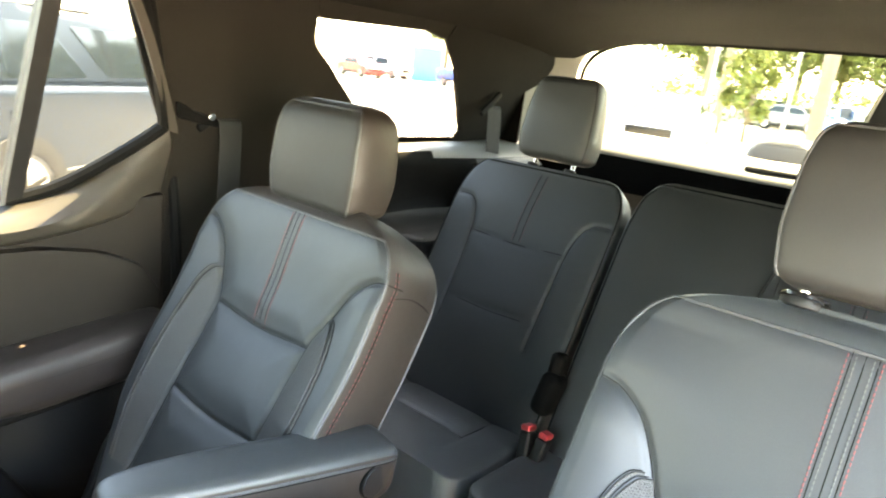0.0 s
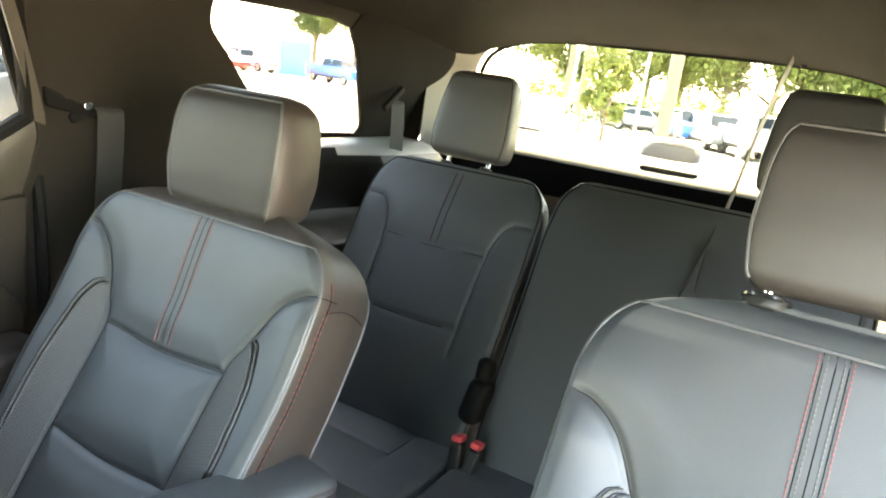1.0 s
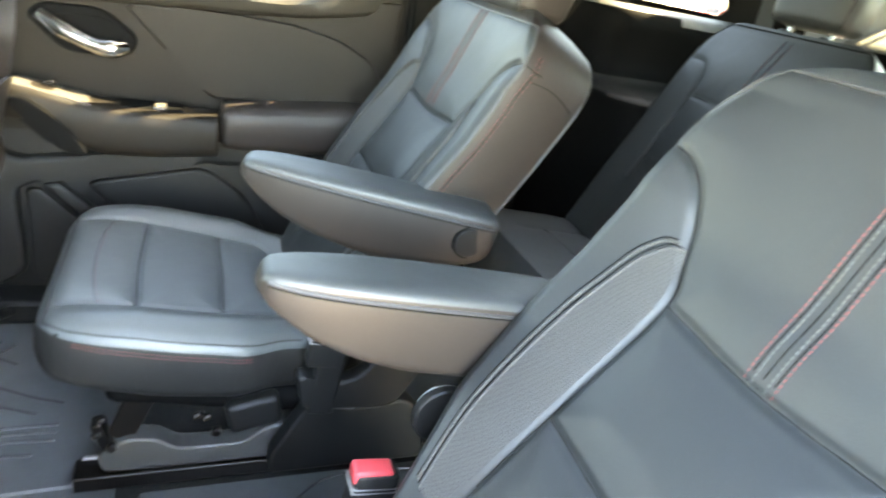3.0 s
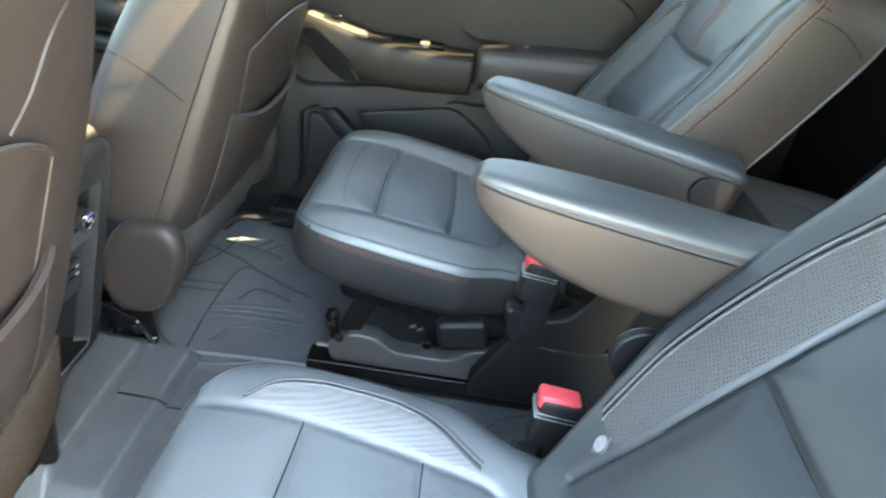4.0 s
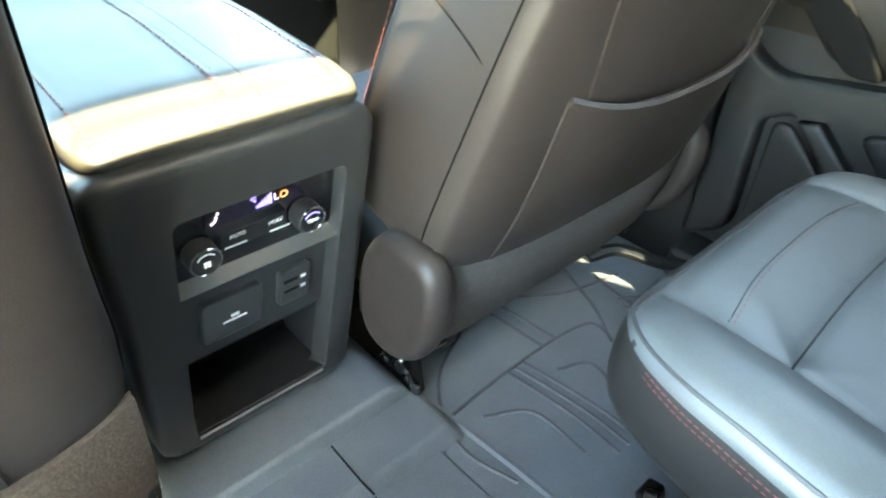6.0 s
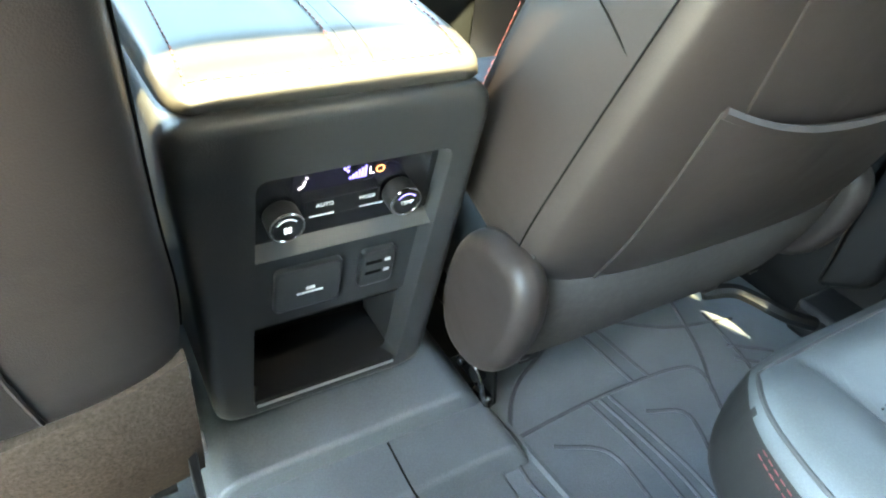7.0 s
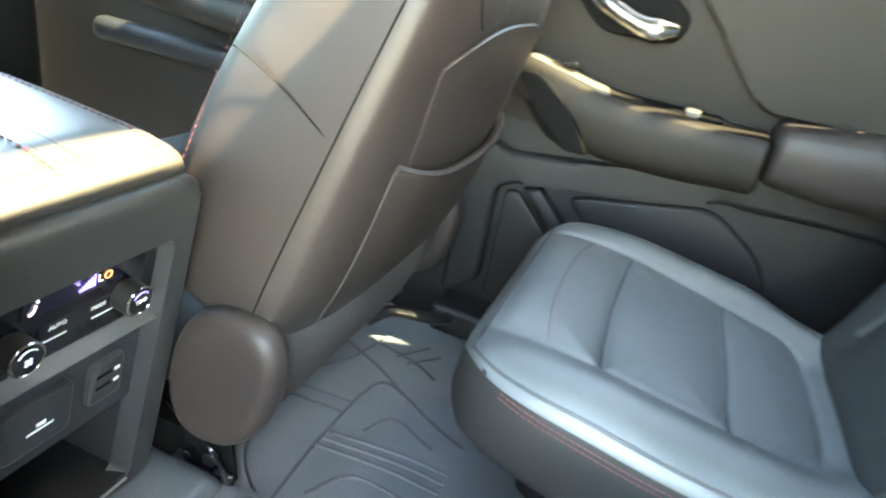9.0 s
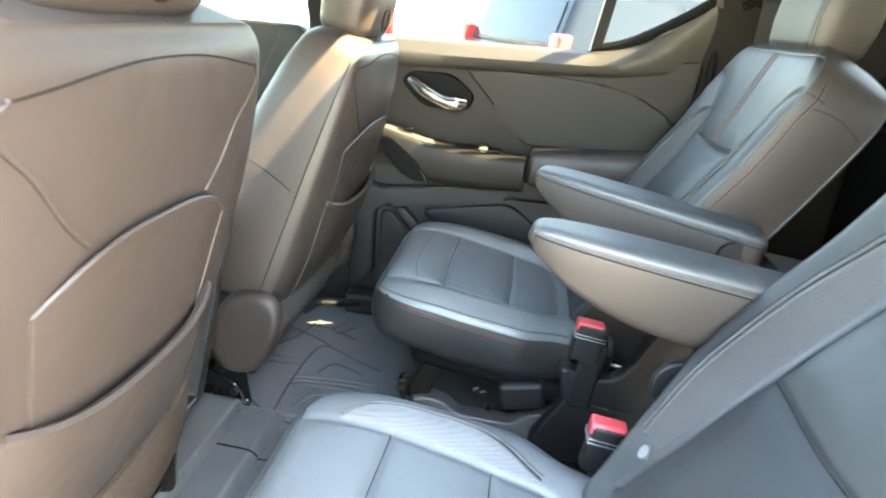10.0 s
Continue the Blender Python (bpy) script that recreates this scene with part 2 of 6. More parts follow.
def rbox(size, at=(0, 0, 0), r=0.01, turn=(0, 0, 0), seg=3, taper=1.0):
    """A box with rounded edges; taper narrows its top."""
    bm = bmesh.new()
    bmesh.ops.create_cube(bm, size=1.0)
    for v in bm.verts:
        k = taper if v.co.z > 0 else 1.0
        v.co = Vector((v.co.x * size[0] * k, v.co.y * size[1] * k, v.co.z * size[2]))
    if r > 0:
        bmesh.ops.bevel(bm, geom=bm.edges[:], offset=min(r, 0.48 * min(size)), segments=seg, profile=0.5, affect="EDGES")
    bmesh.ops.transform(bm, matrix=pose(*at, *turn), verts=bm.verts)
    return bm


def rod(r, length, at=(0, 0, 0), turn=(0, 0, 0), n=24, r2=None, bevel=0.0):
    """A round bar along its z, with softened rims."""
    bm = bmesh.new()
    bmesh.ops.create_cone(bm, cap_ends=True, segments=n, radius1=r, radius2=r if r2 is None else r2, depth=length)
    if bevel:
        rims = [e for e in bm.edges if len(e.link_faces) == 2 and any(len(f.verts) > 4 for f in e.link_faces)]
        bmesh.ops.bevel(bm, geom=rims, offset=bevel, segments=3, profile=0.5, affect="EDGES")
    bmesh.ops.transform(bm, matrix=pose(*at, *turn), verts=bm.verts)
    return bm


def joined(*bms):
    """Several shapes as one mesh."""
    out = bmesh.new()
    for b in bms:
        me = bpy.data.meshes.new("tmp")
        b.to_mesh(me)
        b.free()
        out.from_mesh(me)
        bpy.data.meshes.remove(me)
    return out


def smoothed(pts, n=6):
    """A rounded line through the given points."""
    p = np.array(pts, float)
    q = np.vstack([2 * p[0] - p[1], p, 2 * p[-1] - p[-2]])
    out = []
    for i in range(1, len(q) - 2):
        for t in np.linspace(0, 1, n, endpoint=False):
            a, b, c, d = q[i - 1], q[i], q[i + 1], q[i + 2]
            out.append(0.5 * (2 * b + (c - a) * t + (2 * a - 5 * b + 4 * c - d) * t**2 + (3 * b - a - 3 * c + d) * t**3))
    return np.array(out + [p[-1]])


def tube(pts, r, n=8, flat=1.0, up=None, closed_ends=True):
    """A bar of radius r swept along points; flat squeezes it along the side axis."""
    p = np.array(pts, float)
    t = np.gradient(p, axis=0)
    t /= np.linalg.norm(t, axis=1)[:, None] + 1e-12
    ref = np.array(up if up is not None else (0.13, 0.21, 0.97), float)
    a = np.cross(t, ref)
    a /= np.linalg.norm(a, axis=1)[:, None] + 1e-12
    b = np.cross(a, t)
    th = np.linspace(0, 2 * np.pi, n, endpoint=False)
    rr = np.broadcast_to(np.asarray(r, float), (len(p),))
    ring = p[:, None] + rr[:, None, None] * (np.cos(th)[None, :, None] * a[:, None] + flat * np.sin(th)[None, :, None] * b[:, None])
    verts = ring.reshape(-1, 3)
    faces = [(i * n + j, i * n + (j + 1) % n, (i + 1) * n + (j + 1) % n, (i + 1) * n + j) for i in range(len(p) - 1) for j in range(n)]
    if closed_ends:
        faces += [tuple(range(n))[::-1], tuple(range((len(p) - 1) * n, len(p) * n))]
    return verts, faces


def strap(pts, width, thick, side):
    """A flat band along points, side being the way across it."""
    p, s = np.array(pts, float), np.array(side, float)
    if s.ndim == 1:
        s = np.broadcast_to(s / np.linalg.norm(s), p.shape)
    t = np.gradient(p, axis=0)
    nrm = np.cross(t, s)
    nrm /= np.linalg.norm(nrm, axis=1)[:, None] + 1e-12
    w, k = width / 2, thick / 2
    ring = np.stack([p + s * w + nrm * k, p - s * w + nrm * k, p - s * w - nrm * k, p + s * w - nrm * k], 1)
    faces = [(i * 4 + j, i * 4 + (j + 1) % 4, i * 4 + 4 + (j + 1) % 4, i * 4 + 4 + j) for i in range(len(p) - 1) for j in range(4)]
    faces += [(0, 1, 2, 3), tuple(range(4 * len(p) - 4, 4 * len(p)))]
    return ring.reshape(-1, 3), faces


def slab(outline, to_world, thick, bevel=0.0, cuts=(), seg=2):
    """A flat outline in (a, b), laid into space by to_world(a, b, depth), with thickness and softened rims.
    cuts: values of b at which it may bend."""
    bm = bmesh.new()
    vs = [bm.verts.new((a, b, 0)) for a, b in outline]
    bm.faces.new(vs)
    if cuts:
        bmesh.ops.triangulate(bm, faces=bm.faces[:])
    for c in cuts:
        bmesh.ops.bisect_plane(bm, geom=bm.verts[:] + bm.edges[:] + bm.faces[:], plane_co=(0, c, 0), plane_no=(0, 1, 0))
    res = bmesh.ops.extrude_face_region(bm, geom=bm.faces[:])
    for v in [g for g in res["geom"] if isinstance(g, bmesh.types.BMVert)]:
        v.co.z = 1.0
    if bevel:
        for v in bm.verts:
            v.co.z *= thick
        rims = [e for e in bm.edges if len(e.link_faces) == 2 and e.calc_face_angle(0) > 0.9]
        bmesh.ops.bevel(bm, geom=rims, offset=bevel, segments=seg, profile=0.5, affect="EDGES")
        for v in bm.verts:
            v.co.z /= thick
    bmesh.ops.triangulate(bm, faces=[f for f in bm.faces if len(f.verts) > 4])
    for v in bm.verts:
        v.co = Vector(to_world(v.co.x, v.co.y, v.co.z * thick))
    return bm


def rounded(pts, r=0.02, n=4):
    """An outline with its corners rounded."""
    p = [np.array(q, float) for q in pts]
    out = []
    for i in range(len(p)):
        a, b, c = p[i - 1], p[i], p[(i + 1) % len(p)]
        d1, d2 = a - b, c - b
        k = min(r, 0.45 * np.linalg.norm(d1), 0.45 * np.linalg.norm(d2))
        s, e = b + d1 / np.linalg.norm(d1) * k, b + d2 / np.linalg.norm(d2) * k
        for t in np.linspace(0, 1, n + 1):
            out.append(tuple((1 - t) ** 2 * s + 2 * t * (1 - t) * b + t * t * e))
    return out


class Form:
    """A padded body: rings across x at steps of h, nf deep to the front and nb to the back, with rounded ends, raised
    sides, sunk seams and slight pillowing. O, X, N, H: its origin and axes in space."""

    def __init__(self, O, N, H, ctrl, X=(1, 0, 0), m=4.0, mb=None, r0=0.03, r1=0.03, wing=0.0, wing_at=0.8, wing_w=0.22, wing_h=None, seams=(), puff=0.0, dip=0.005, dip_w=0.006, shift=None, blur=0.035):
        self.blur = blur
        self.O = np.array(O, float)
        self.X, self.N, self.H = [np.array(v, float) / np.linalg.norm(v) for v in (X, N, H)]
        self.c = np.array(ctrl, float)
        self.m, self.mb, self.r0, self.r1 = m, mb or m, r0, r1
        self.wing, self.wing_at, self.wing_w, self.wing_h = wing, wing_at, wing_w, wing_h
        self.seams = [smoothed(s, 8) for s in seams]
        self.puff, self.dip, self.dip_w, self.shift = puff, dip, dip_w, shift

    def level(self, h):
        h = np.asarray(h, float)
        lo, hi = self.c[0, 0], self.c[-1, 0]
        k = (hi - lo) * self.blur
        out = [sum(np.interp(np.clip(h + d * k, lo, hi), self.c[:, 0], self.c[:, i]) for d in (-2, -1, 0, 1, 2)) / 5 for i in (1, 2, 3)]
        e0 = np.clip((lo + self.r0 - h) / max(self.r0, 1e-6), 0, 1)
        e1 = np.clip((h - hi + self.r1) / max(self.r1, 1e-6), 0, 1)
        e = self.r0 * (1 - np.sqrt(1 - e0**2)) + self.r1 * (1 - np.sqrt(1 - e1**2))
        return [np.maximum(o - e, 0.002) for o in out]

    def seam_gap(self, x, h):
        best = np.full(np.shape(x), 9.0)
        for s in self.seams:
            a, b = s[:-1], s[1:]
            d = b - a
            l2 = (d**2).sum(1) + 1e-12
            for (ax, ah), (dx, dh), q in zip(a, d, l2):
                t = np.clip(((x - ax) * dx + (h - ah) * dh) / q, 0, 1)
                best = np.minimum(best, np.hypot(x - ax - t * dx, h - ah - t * dh))
        return best

    def front(self, x, h):
        """Depth of the front face at x, h."""
        x, h = np.asarray(x, float), np.asarray(h, float)
        w, nf, _ = self.level(h)
        t = np.clip(np.abs(x) / w, 0, 1)
        n = nf * (1 - t**self.m) ** (1 / self.m)
        if self.wing:
            k = self.wing if self.wing_h is None else self.wing * np.interp(h, [p[0] for p in self.wing_h], [p[1] for p in self.wing_h])
            n = n + k * np.exp(-(((t - self.wing_at) / self.wing_w) ** 2)) * np.clip((1 - t) / 0.02, 0, 1) ** 0.5
        if self.seams:
            g = self.seam_gap(x, h)
            edge = np.clip((1 - t) / 0.08, 0, 1)
            n = n - edge * self.dip * np.exp(-((g / self.dip_w) ** 2)) + edge * self.puff * (1 - np.exp(-((g / 0.03) ** 2)))
        return n

    def place(self, x, n, h):
        x, n, h = np.broadcast_arrays(*[np.asarray(v, float) for v in (x, n, h)])
        if self.shift is not None:
            dx, dn = self.shift(h)
            x, n = x + dx, n + dn
        return self.O + x[..., None] * self.X + n[..., None] * self.N + h[..., None] * self.H

    def on(self, pts, lift=0.0):
        """Places of (x, h) points on the front face."""
        p = np.array(pts, float)
        return self.place(p[:, 0], self.front(p[:, 0], p[:, 1]) + lift, p[:, 1])

    def rim(self, t=0.955, h0=None, h1=None, n=60, lift=0.0, sides=(-1, 1)):
        """The line round the front face near its edge, up one side and down the other."""
        lo, hi = self.c[0, 0] + self.r0 * 0.4, self.c[-1, 0] - self.r1 * 0.35
        hs = np.linspace(h0 if h0 is not None else lo, h1 if h1 is not None else hi, n)
        w = self.level(hs)[0]
        if sides == (-1, 1):
            pts = np.vstack([np.c_[-w * t, hs], np.c_[np.linspace(-w[-1] * t, w[-1] * t, 24)[1:-1], np.full(22, hs[-1])], np.c_[w[::-1] * t, hs[::-1]]])
        else:
            pts = np.c_[sides[0] * w * t, hs]
        return self.on(pts, lift)

    def build(self, name, material, parent=None, label="", nu=44, nv=70):
        lo, hi = self.c[0, 0], self.c[-1, 0]
        z = np.linspace(0, 1, nv)
        hs = lo + (hi - lo) * (0.5 - 0.5 * np.cos(np.pi * z)) * 0.35 + (hi - lo) * z * 0.65
        q = 0.55 * np.linspace(-1, 1, nu) + 0.45 * np.sin(np.linspace(-1, 1, nu) * np.pi / 2)
        rows = []
        for h in hs:
            w, nf, nb = self.level(h)
            x = q * w
            fr = self.front(x, np.full_like(x, h))
            bk = -nb * (1 - np.abs(q) ** self.mb) ** (1 / self.mb)
            rows.append(np.vstack([self.place(x, fr, np.full_like(x, h)), self.place(x[::-1][1:-1], bk[::-1][1:-1], np.full(nu - 2, h))]))
        k = len(rows[0])
        verts = np.vstack(rows)
        faces = [(i * k + j, i * k + (j + 1) % k, (i + 1) * k + (j + 1) % k, (i + 1) * k + j) for i in range(nv - 1) for j in range(k)]
        faces += [tuple(range(k))[::-1], tuple(range((nv - 1) * k, nv * k))]
        return mesh_part(name, verts, faces, material, parent, label, sharp=1.2)


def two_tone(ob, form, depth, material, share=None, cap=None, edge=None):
    """Paints light falling on the sides and back of a padded body as another colour: below a depth from its front,
    below a share of the front's depth, or by edge under the rim of the front face; and above the height cap."""
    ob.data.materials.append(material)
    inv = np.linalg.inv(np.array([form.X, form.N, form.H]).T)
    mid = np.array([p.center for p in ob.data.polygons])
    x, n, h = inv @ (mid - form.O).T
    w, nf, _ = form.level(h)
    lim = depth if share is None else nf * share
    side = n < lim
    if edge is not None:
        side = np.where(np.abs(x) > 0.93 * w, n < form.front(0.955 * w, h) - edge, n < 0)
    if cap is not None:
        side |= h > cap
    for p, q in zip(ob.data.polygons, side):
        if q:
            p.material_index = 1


def stitches(name, line, material, parent, length=0.005, gap=0.0035, r=0.0008, label=""):
    """A row of short threads along a line of points, as one mesh."""
    p = np.array(line, float)
    s = np.r_[0, np.cumsum(np.linalg.norm(np.diff(p, axis=0), axis=1))]
    verts, faces, at = [], [], 0.0
    while at + length < s[-1]:
        ends = np.array([[np.interp(v, s, p[:, i]) for i in range(3)] for v in np.linspace(at, at + length, 3)])
        v, f = tube(ends, np.array([r * 0.7, r, r * 0.7]), 5)
        faces += [tuple(i + len(verts) for i in fc) for fc in f]
        verts += list(v)
        at += length + gap
    if verts:
        return mesh_part(name, verts, faces, material, parent, label)


def line_part(name, line, r, material, parent, label="", n=6, flat=1.0):
    if material is CREASE and r < 0.004:
        r = r * 0.65
    v, f = tube(line, r, n, flat)
    return mesh_part(name, v, f, material, parent, label)

# ---- structure: ground and body shell ----


def side_x(z, base=0.80):
    """How far the cabin wall stands from the middle at a height: upright to the belt, then leaning in."""
    return base - max(0.0, z - 0.78) * 0.42


def far_wall(a, b, d):
    """Passenger side: a along the car, b up, d into the wall."""
    return (side_x(b) + d, a, b)


def near_wall(a, b, d):
    return (-side_x(b) - d, a, b)


BENDS = (0.78, 0.95, 1.08)

bm = bmesh.new()
bmesh.ops.create_grid(bm, x_segments=60, y_segments=60, size=150)
for v in bm.verts:
    v.co.z = -0.45 + 0.02 * noise.noise(v.co * 0.05)
tagged(part("ground", bm, ASPHALT), "sun-bleached pale asphalt of a car park", "ground", kind="structure")

# Floor pan, one board under mats and seats
bm = rbox((1.62, 3.6, 0.04), (0, -0.3, -0.045), 0.01)
tagged(part("floor", bm, CARPET), "dark grey carpeted cabin floor", "floor", kind="structure")

# Headliner; unseen roof glass over the second row, narrowed to shape a sun strip
SKY = (-0.18, 0.35, -0.035, 0.045)


def roof_z(x, y):
    return 1.275 - 0.09 * (abs(x) / 0.66) ** 4 - 0.05 * max(0, (-y - 0.9) / 0.8) ** 2 - 0.06 * max(0, (y - 0.9) / 0.6) ** 2


gx = sorted(set(np.round(np.r_[np.linspace(-0.66, 0.66, 25), SKY[0], SKY[1]], 4)))
gy = sorted(set(np.round(np.r_[np.linspace(-1.63, 1.5, 40), SKY[2], SKY[3]], 4)))
verts = [(x, y, roof_z(x, y) + dz) for dz in (0, 0.03) for x in gx for y in gy]
ny, k = len(gy), len(gx) * len(gy)
kept = {(i, j) for i in range(len(gx) - 1) for j in range(ny - 1) if not (SKY[0] <= gx[i] and gx[i + 1] <= SKY[1] and SKY[2] <= gy[j] and gy[j + 1] <= SKY[3])}
faces = []
for i, j in kept:
    q = (i * ny + j, i * ny + j + 1, (i + 1) * ny + j + 1, (i + 1) * ny + j)
    faces += [q, tuple(c + k for c in q[::-1])]
    for (di, dj), (c, d) in (((-1, 0), (0, 1)), ((0, 1), (1, 2)), ((1, 0), (2, 3)), ((0, -1), (3, 0))):
        if (i + di, j + dj) not in kept:
            faces.append((q[c], q[d], q[d] + k, q[c] + k))
tagged(mesh_part("ceiling", verts, faces, HEADLINER), "dark fabric headliner with an unseen roof opening narrowed to shape the sun strip", "headliner", kind="structure")
rg = thing("roof_window", (0, 0, 0), "unseen clear glass roof panel, narrowed to shape the sun strip", "window", kind="structure")
part("pane", rbox((SKY[1] - SKY[0] + 0.06, SKY[3] - SKY[2] + 0.06, 0.006), (0.5 * (SKY[0] + SKY[1]), 0.5 * (SKY[2] + SKY[3]), 1.312), 0.002), ROOF_GLASS, rg)


def shell_panel(name, outline, wall, material, label, thick=0.05, bevel=0.008, r=0.03, category="trim"):
    bm = slab(rounded(outline, r), wall, thick, bevel, BENDS)
    return tagged(part(name, bm, material), label, category, kind="structure")


# Passenger side, front to rear
shell_panel("b_pillar", [(0.46, 0.0), (0.60, 0.0), (0.64, 0.80), (0.60, 1.22), (0.50, 1.22), (0.50, 0.80)], far_wall, PLASTIC, "dark plastic trim of the pillar between the doors", 0.06)
shell_panel("c_pillar", [(-0.40, 0.02), (-0.36, 0.60), (-0.375, 0.90), (-0.345, 0.99), (-0.26, 1.20), (-0.28, 1.24), (-0.60, 1.24), (-0.62, 1.175), (-0.635, 1.12), (-0.795, 0.995), (-0.895, 0.93), (-0.95, 0.906), (-0.95, 0.02)], far_wall, PILLAR_BROWN, "dark brown rear pillar trim with a seat belt slot", 0.014, bevel=0.004, r=0.02)
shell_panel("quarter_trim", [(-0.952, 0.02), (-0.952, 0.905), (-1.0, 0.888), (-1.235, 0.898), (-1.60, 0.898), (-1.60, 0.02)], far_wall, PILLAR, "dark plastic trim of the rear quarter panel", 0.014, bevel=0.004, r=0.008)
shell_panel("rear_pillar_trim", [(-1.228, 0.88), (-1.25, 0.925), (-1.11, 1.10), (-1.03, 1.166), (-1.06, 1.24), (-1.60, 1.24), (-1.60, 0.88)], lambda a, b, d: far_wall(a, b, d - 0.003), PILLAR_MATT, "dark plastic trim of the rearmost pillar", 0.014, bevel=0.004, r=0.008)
shell_panel("window_head", [(-0.625, 1.168), (-0.60, 1.242), (-1.06, 1.242), (-1.03, 1.166), (-0.96, 1.178)], far_wall, PILLAR_BROWN, "dark trim over the rear side window", 0.014, bevel=0.004, r=0.01)
shell_panel("roof_rail", [(1.2, 1.17), (1.2, 1.25), (-0.30, 1.25), (-0.27, 1.20), (-0.05, 1.175), (0.5, 1.17)], far_wall, HEADLINER, "dark headliner roll over the side doors", 0.05, r=0.01)
# Unseen pillar, added extra broad to keep the sun off the dashboard.
shell_panel("sun_block_pillar", [(0.70, 1.24), (0.95, 1.24), (1.62, 0.76), (1.20, 0.76)], far_wall, HEADLINER, "unseen windscreen pillar, broadened to keep sun off the dashboard", 0.05)
# Driver side with its open rear door
shell_panel("near_b_pillar", [(0.48, 0.0), (0.60, 0.0), (0.64, 0.80), (0.60, 1.22), (0.52, 1.22), (0.54, 0.80)], near_wall, TRIM, "dark plastic trim of the driver-side door pillar", 0.06)
shell_panel("near_c_pillar", [(-0.60, 0.02), (-0.50, 0.60), (-0.40, 0.90), (-0.33, 1.16), (-0.33, 1.25), (-0.74, 1.25), (-0.70, 1.17), (-0.83, 0.985), (-0.95, 0.91), (-0.95, 0.02)], near_wall, TRIM, "dark plastic driver-side rear pillar trim", 0.05)
shell_panel("near_quarter_trim", [(-0.952, 0.02), (-0.952, 0.905), (-1.17, 0.905), (-1.24, 0.93), (-1.23, 1.03), (-1.13, 1.19), (-1.18, 1.25), (-1.75, 1.25), (-1.80, 0.02)], near_wall, TRIM, "dark plastic driver-side rear quarter trim", 0.05)
shell_panel("near_roof_rail", [(1.2, 1.19), (1.2, 1.26), (-0.33, 1.26), (-0.33, 1.19)], near_wall, HEADLINER, "dark headliner roll over the open doorway", 0.05)
shell_panel("near_sill", [(0.60, -0.09), (-0.60, -0.09), (-0.60, 0.02), (0.60, 0.02)], near_wall, PLASTIC, "black plastic sill plate of the open doorway", 0.06, r=0.01)
shell_panel("near_front_door", [(0.605, 0.0), (1.6, 0.0), (1.6, 0.78), (0.645, 0.80)], near_wall, TRIM, "dark trim panel of the driver's door", 0.06)

for nm, sx in (("rocker", 1), ("near_rocker", -1)):
    tagged(part(nm, rbox((0.07, 3.4, 0.16), (sx * 0.835, -0.05 if sx > 0 else -0.1, -0.02), 0.01), PLASTIC), "dark body sill along the cabin floor", "trim", kind="structure")
# Windscreen end: dash and cowl
tagged(part("dashboard", rbox((1.56, 0.45, 0.75), (0, 1.72, 0.36), 0.09, seg=4), PLASTIC), "black plastic dashboard", "dashboard", kind="structure")

# Unseen pane, added with a deep tint to dim the light from ahead.
ws = thing("windscreen", (0, 0, 0), "unseen windscreen sloping down to the dashboard, tinted to dim the cabin", "window", kind="structure")
part("pane", slab([(-0.70, 0.0), (0.70, 0.0), (0.62, 1.0), (-0.62, 1.0)], lambda a, b, d: (a, 1.96 - 0.50 * b + d, 0.72 + 0.52 * b), 0.006), WINDSCREEN, ws)
line_part("seal", [(x, 1.45, 1.235) for x in np.linspace(-0.62, 0.62, 8)], 0.012, CREASE, ws)
# Tail: load-floor riser, liftgate and rear window
shell = tagged(part("liftgate", slab(rounded([(-0.74, 0.05), (0.74, 0.05), (0.76, 0.90), (-0.76, 0.90)], 0.03), lambda a, b, d: (a, -1.80 + (b - 0.9) * -0.02 - d, b), 0.06, 0.01), PLASTIC), "black plastic inner trim of the liftgate", "liftgate", kind="structure")


def tail(a, b, d):
    return (a, -1.80 + (b - 0.9) * 0.45 - d, b)


def arch(k, half, low, high):
    """An arched opening over the tail: points from the passenger side round to the driver side."""
    a = np.linspace(0, np.pi, k)
    x = half * np.sign(np.cos(a)) * np.abs(np.cos(a)) ** 0.42
    return np.c_[x, low + (high - low) * np.sin(a) ** 0.42]


K = 60
front_arch = np.vstack([[(0.70, 0.70)], arch(K, 0.685, 0.93, 1.252), [(-0.70, 0.70)]])
inner_arch = np.vstack([[(0.63, 0.70)], arch(K, 0.635, 0.93, 1.248), [(-0.63, 0.70)]])
vs = [(x, -1.49, z) for x, z in front_arch] + [(x * 0.985, -1.55, z - 0.004) for x, z in front_arch] + [(x, -1.79 + (z - 0.9) * 0.45, z) for x, z in inner_arch]
k = K + 2
fs = [(r * k + j, r * k + j + 1, (r + 1) * k + j + 1, (r + 1) * k + j) for r in (0, 1) for j in range(k - 1)]
# Arch painted pale for the sunlight on it.
tagged(mesh_part("gate_surround", vs, fs, TRIM_PALE, sharp=0.5), "arched trim round the rear window opening, painted pale for the sun on it", "trim", kind="structure")
outer_arch = np.array([(math.copysign(0.83, x) if abs(x) > 0.5 else x * 1.5, max(z, 1.33 if abs(x) < 0.6 else z)) for x, z in front_arch])
vs = [(x, -1.485, z) for x, z in front_arch] + [(x, -1.485, z) for x, z in outer_arch]
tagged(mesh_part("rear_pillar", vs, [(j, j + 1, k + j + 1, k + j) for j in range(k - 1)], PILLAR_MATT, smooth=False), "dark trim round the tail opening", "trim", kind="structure")
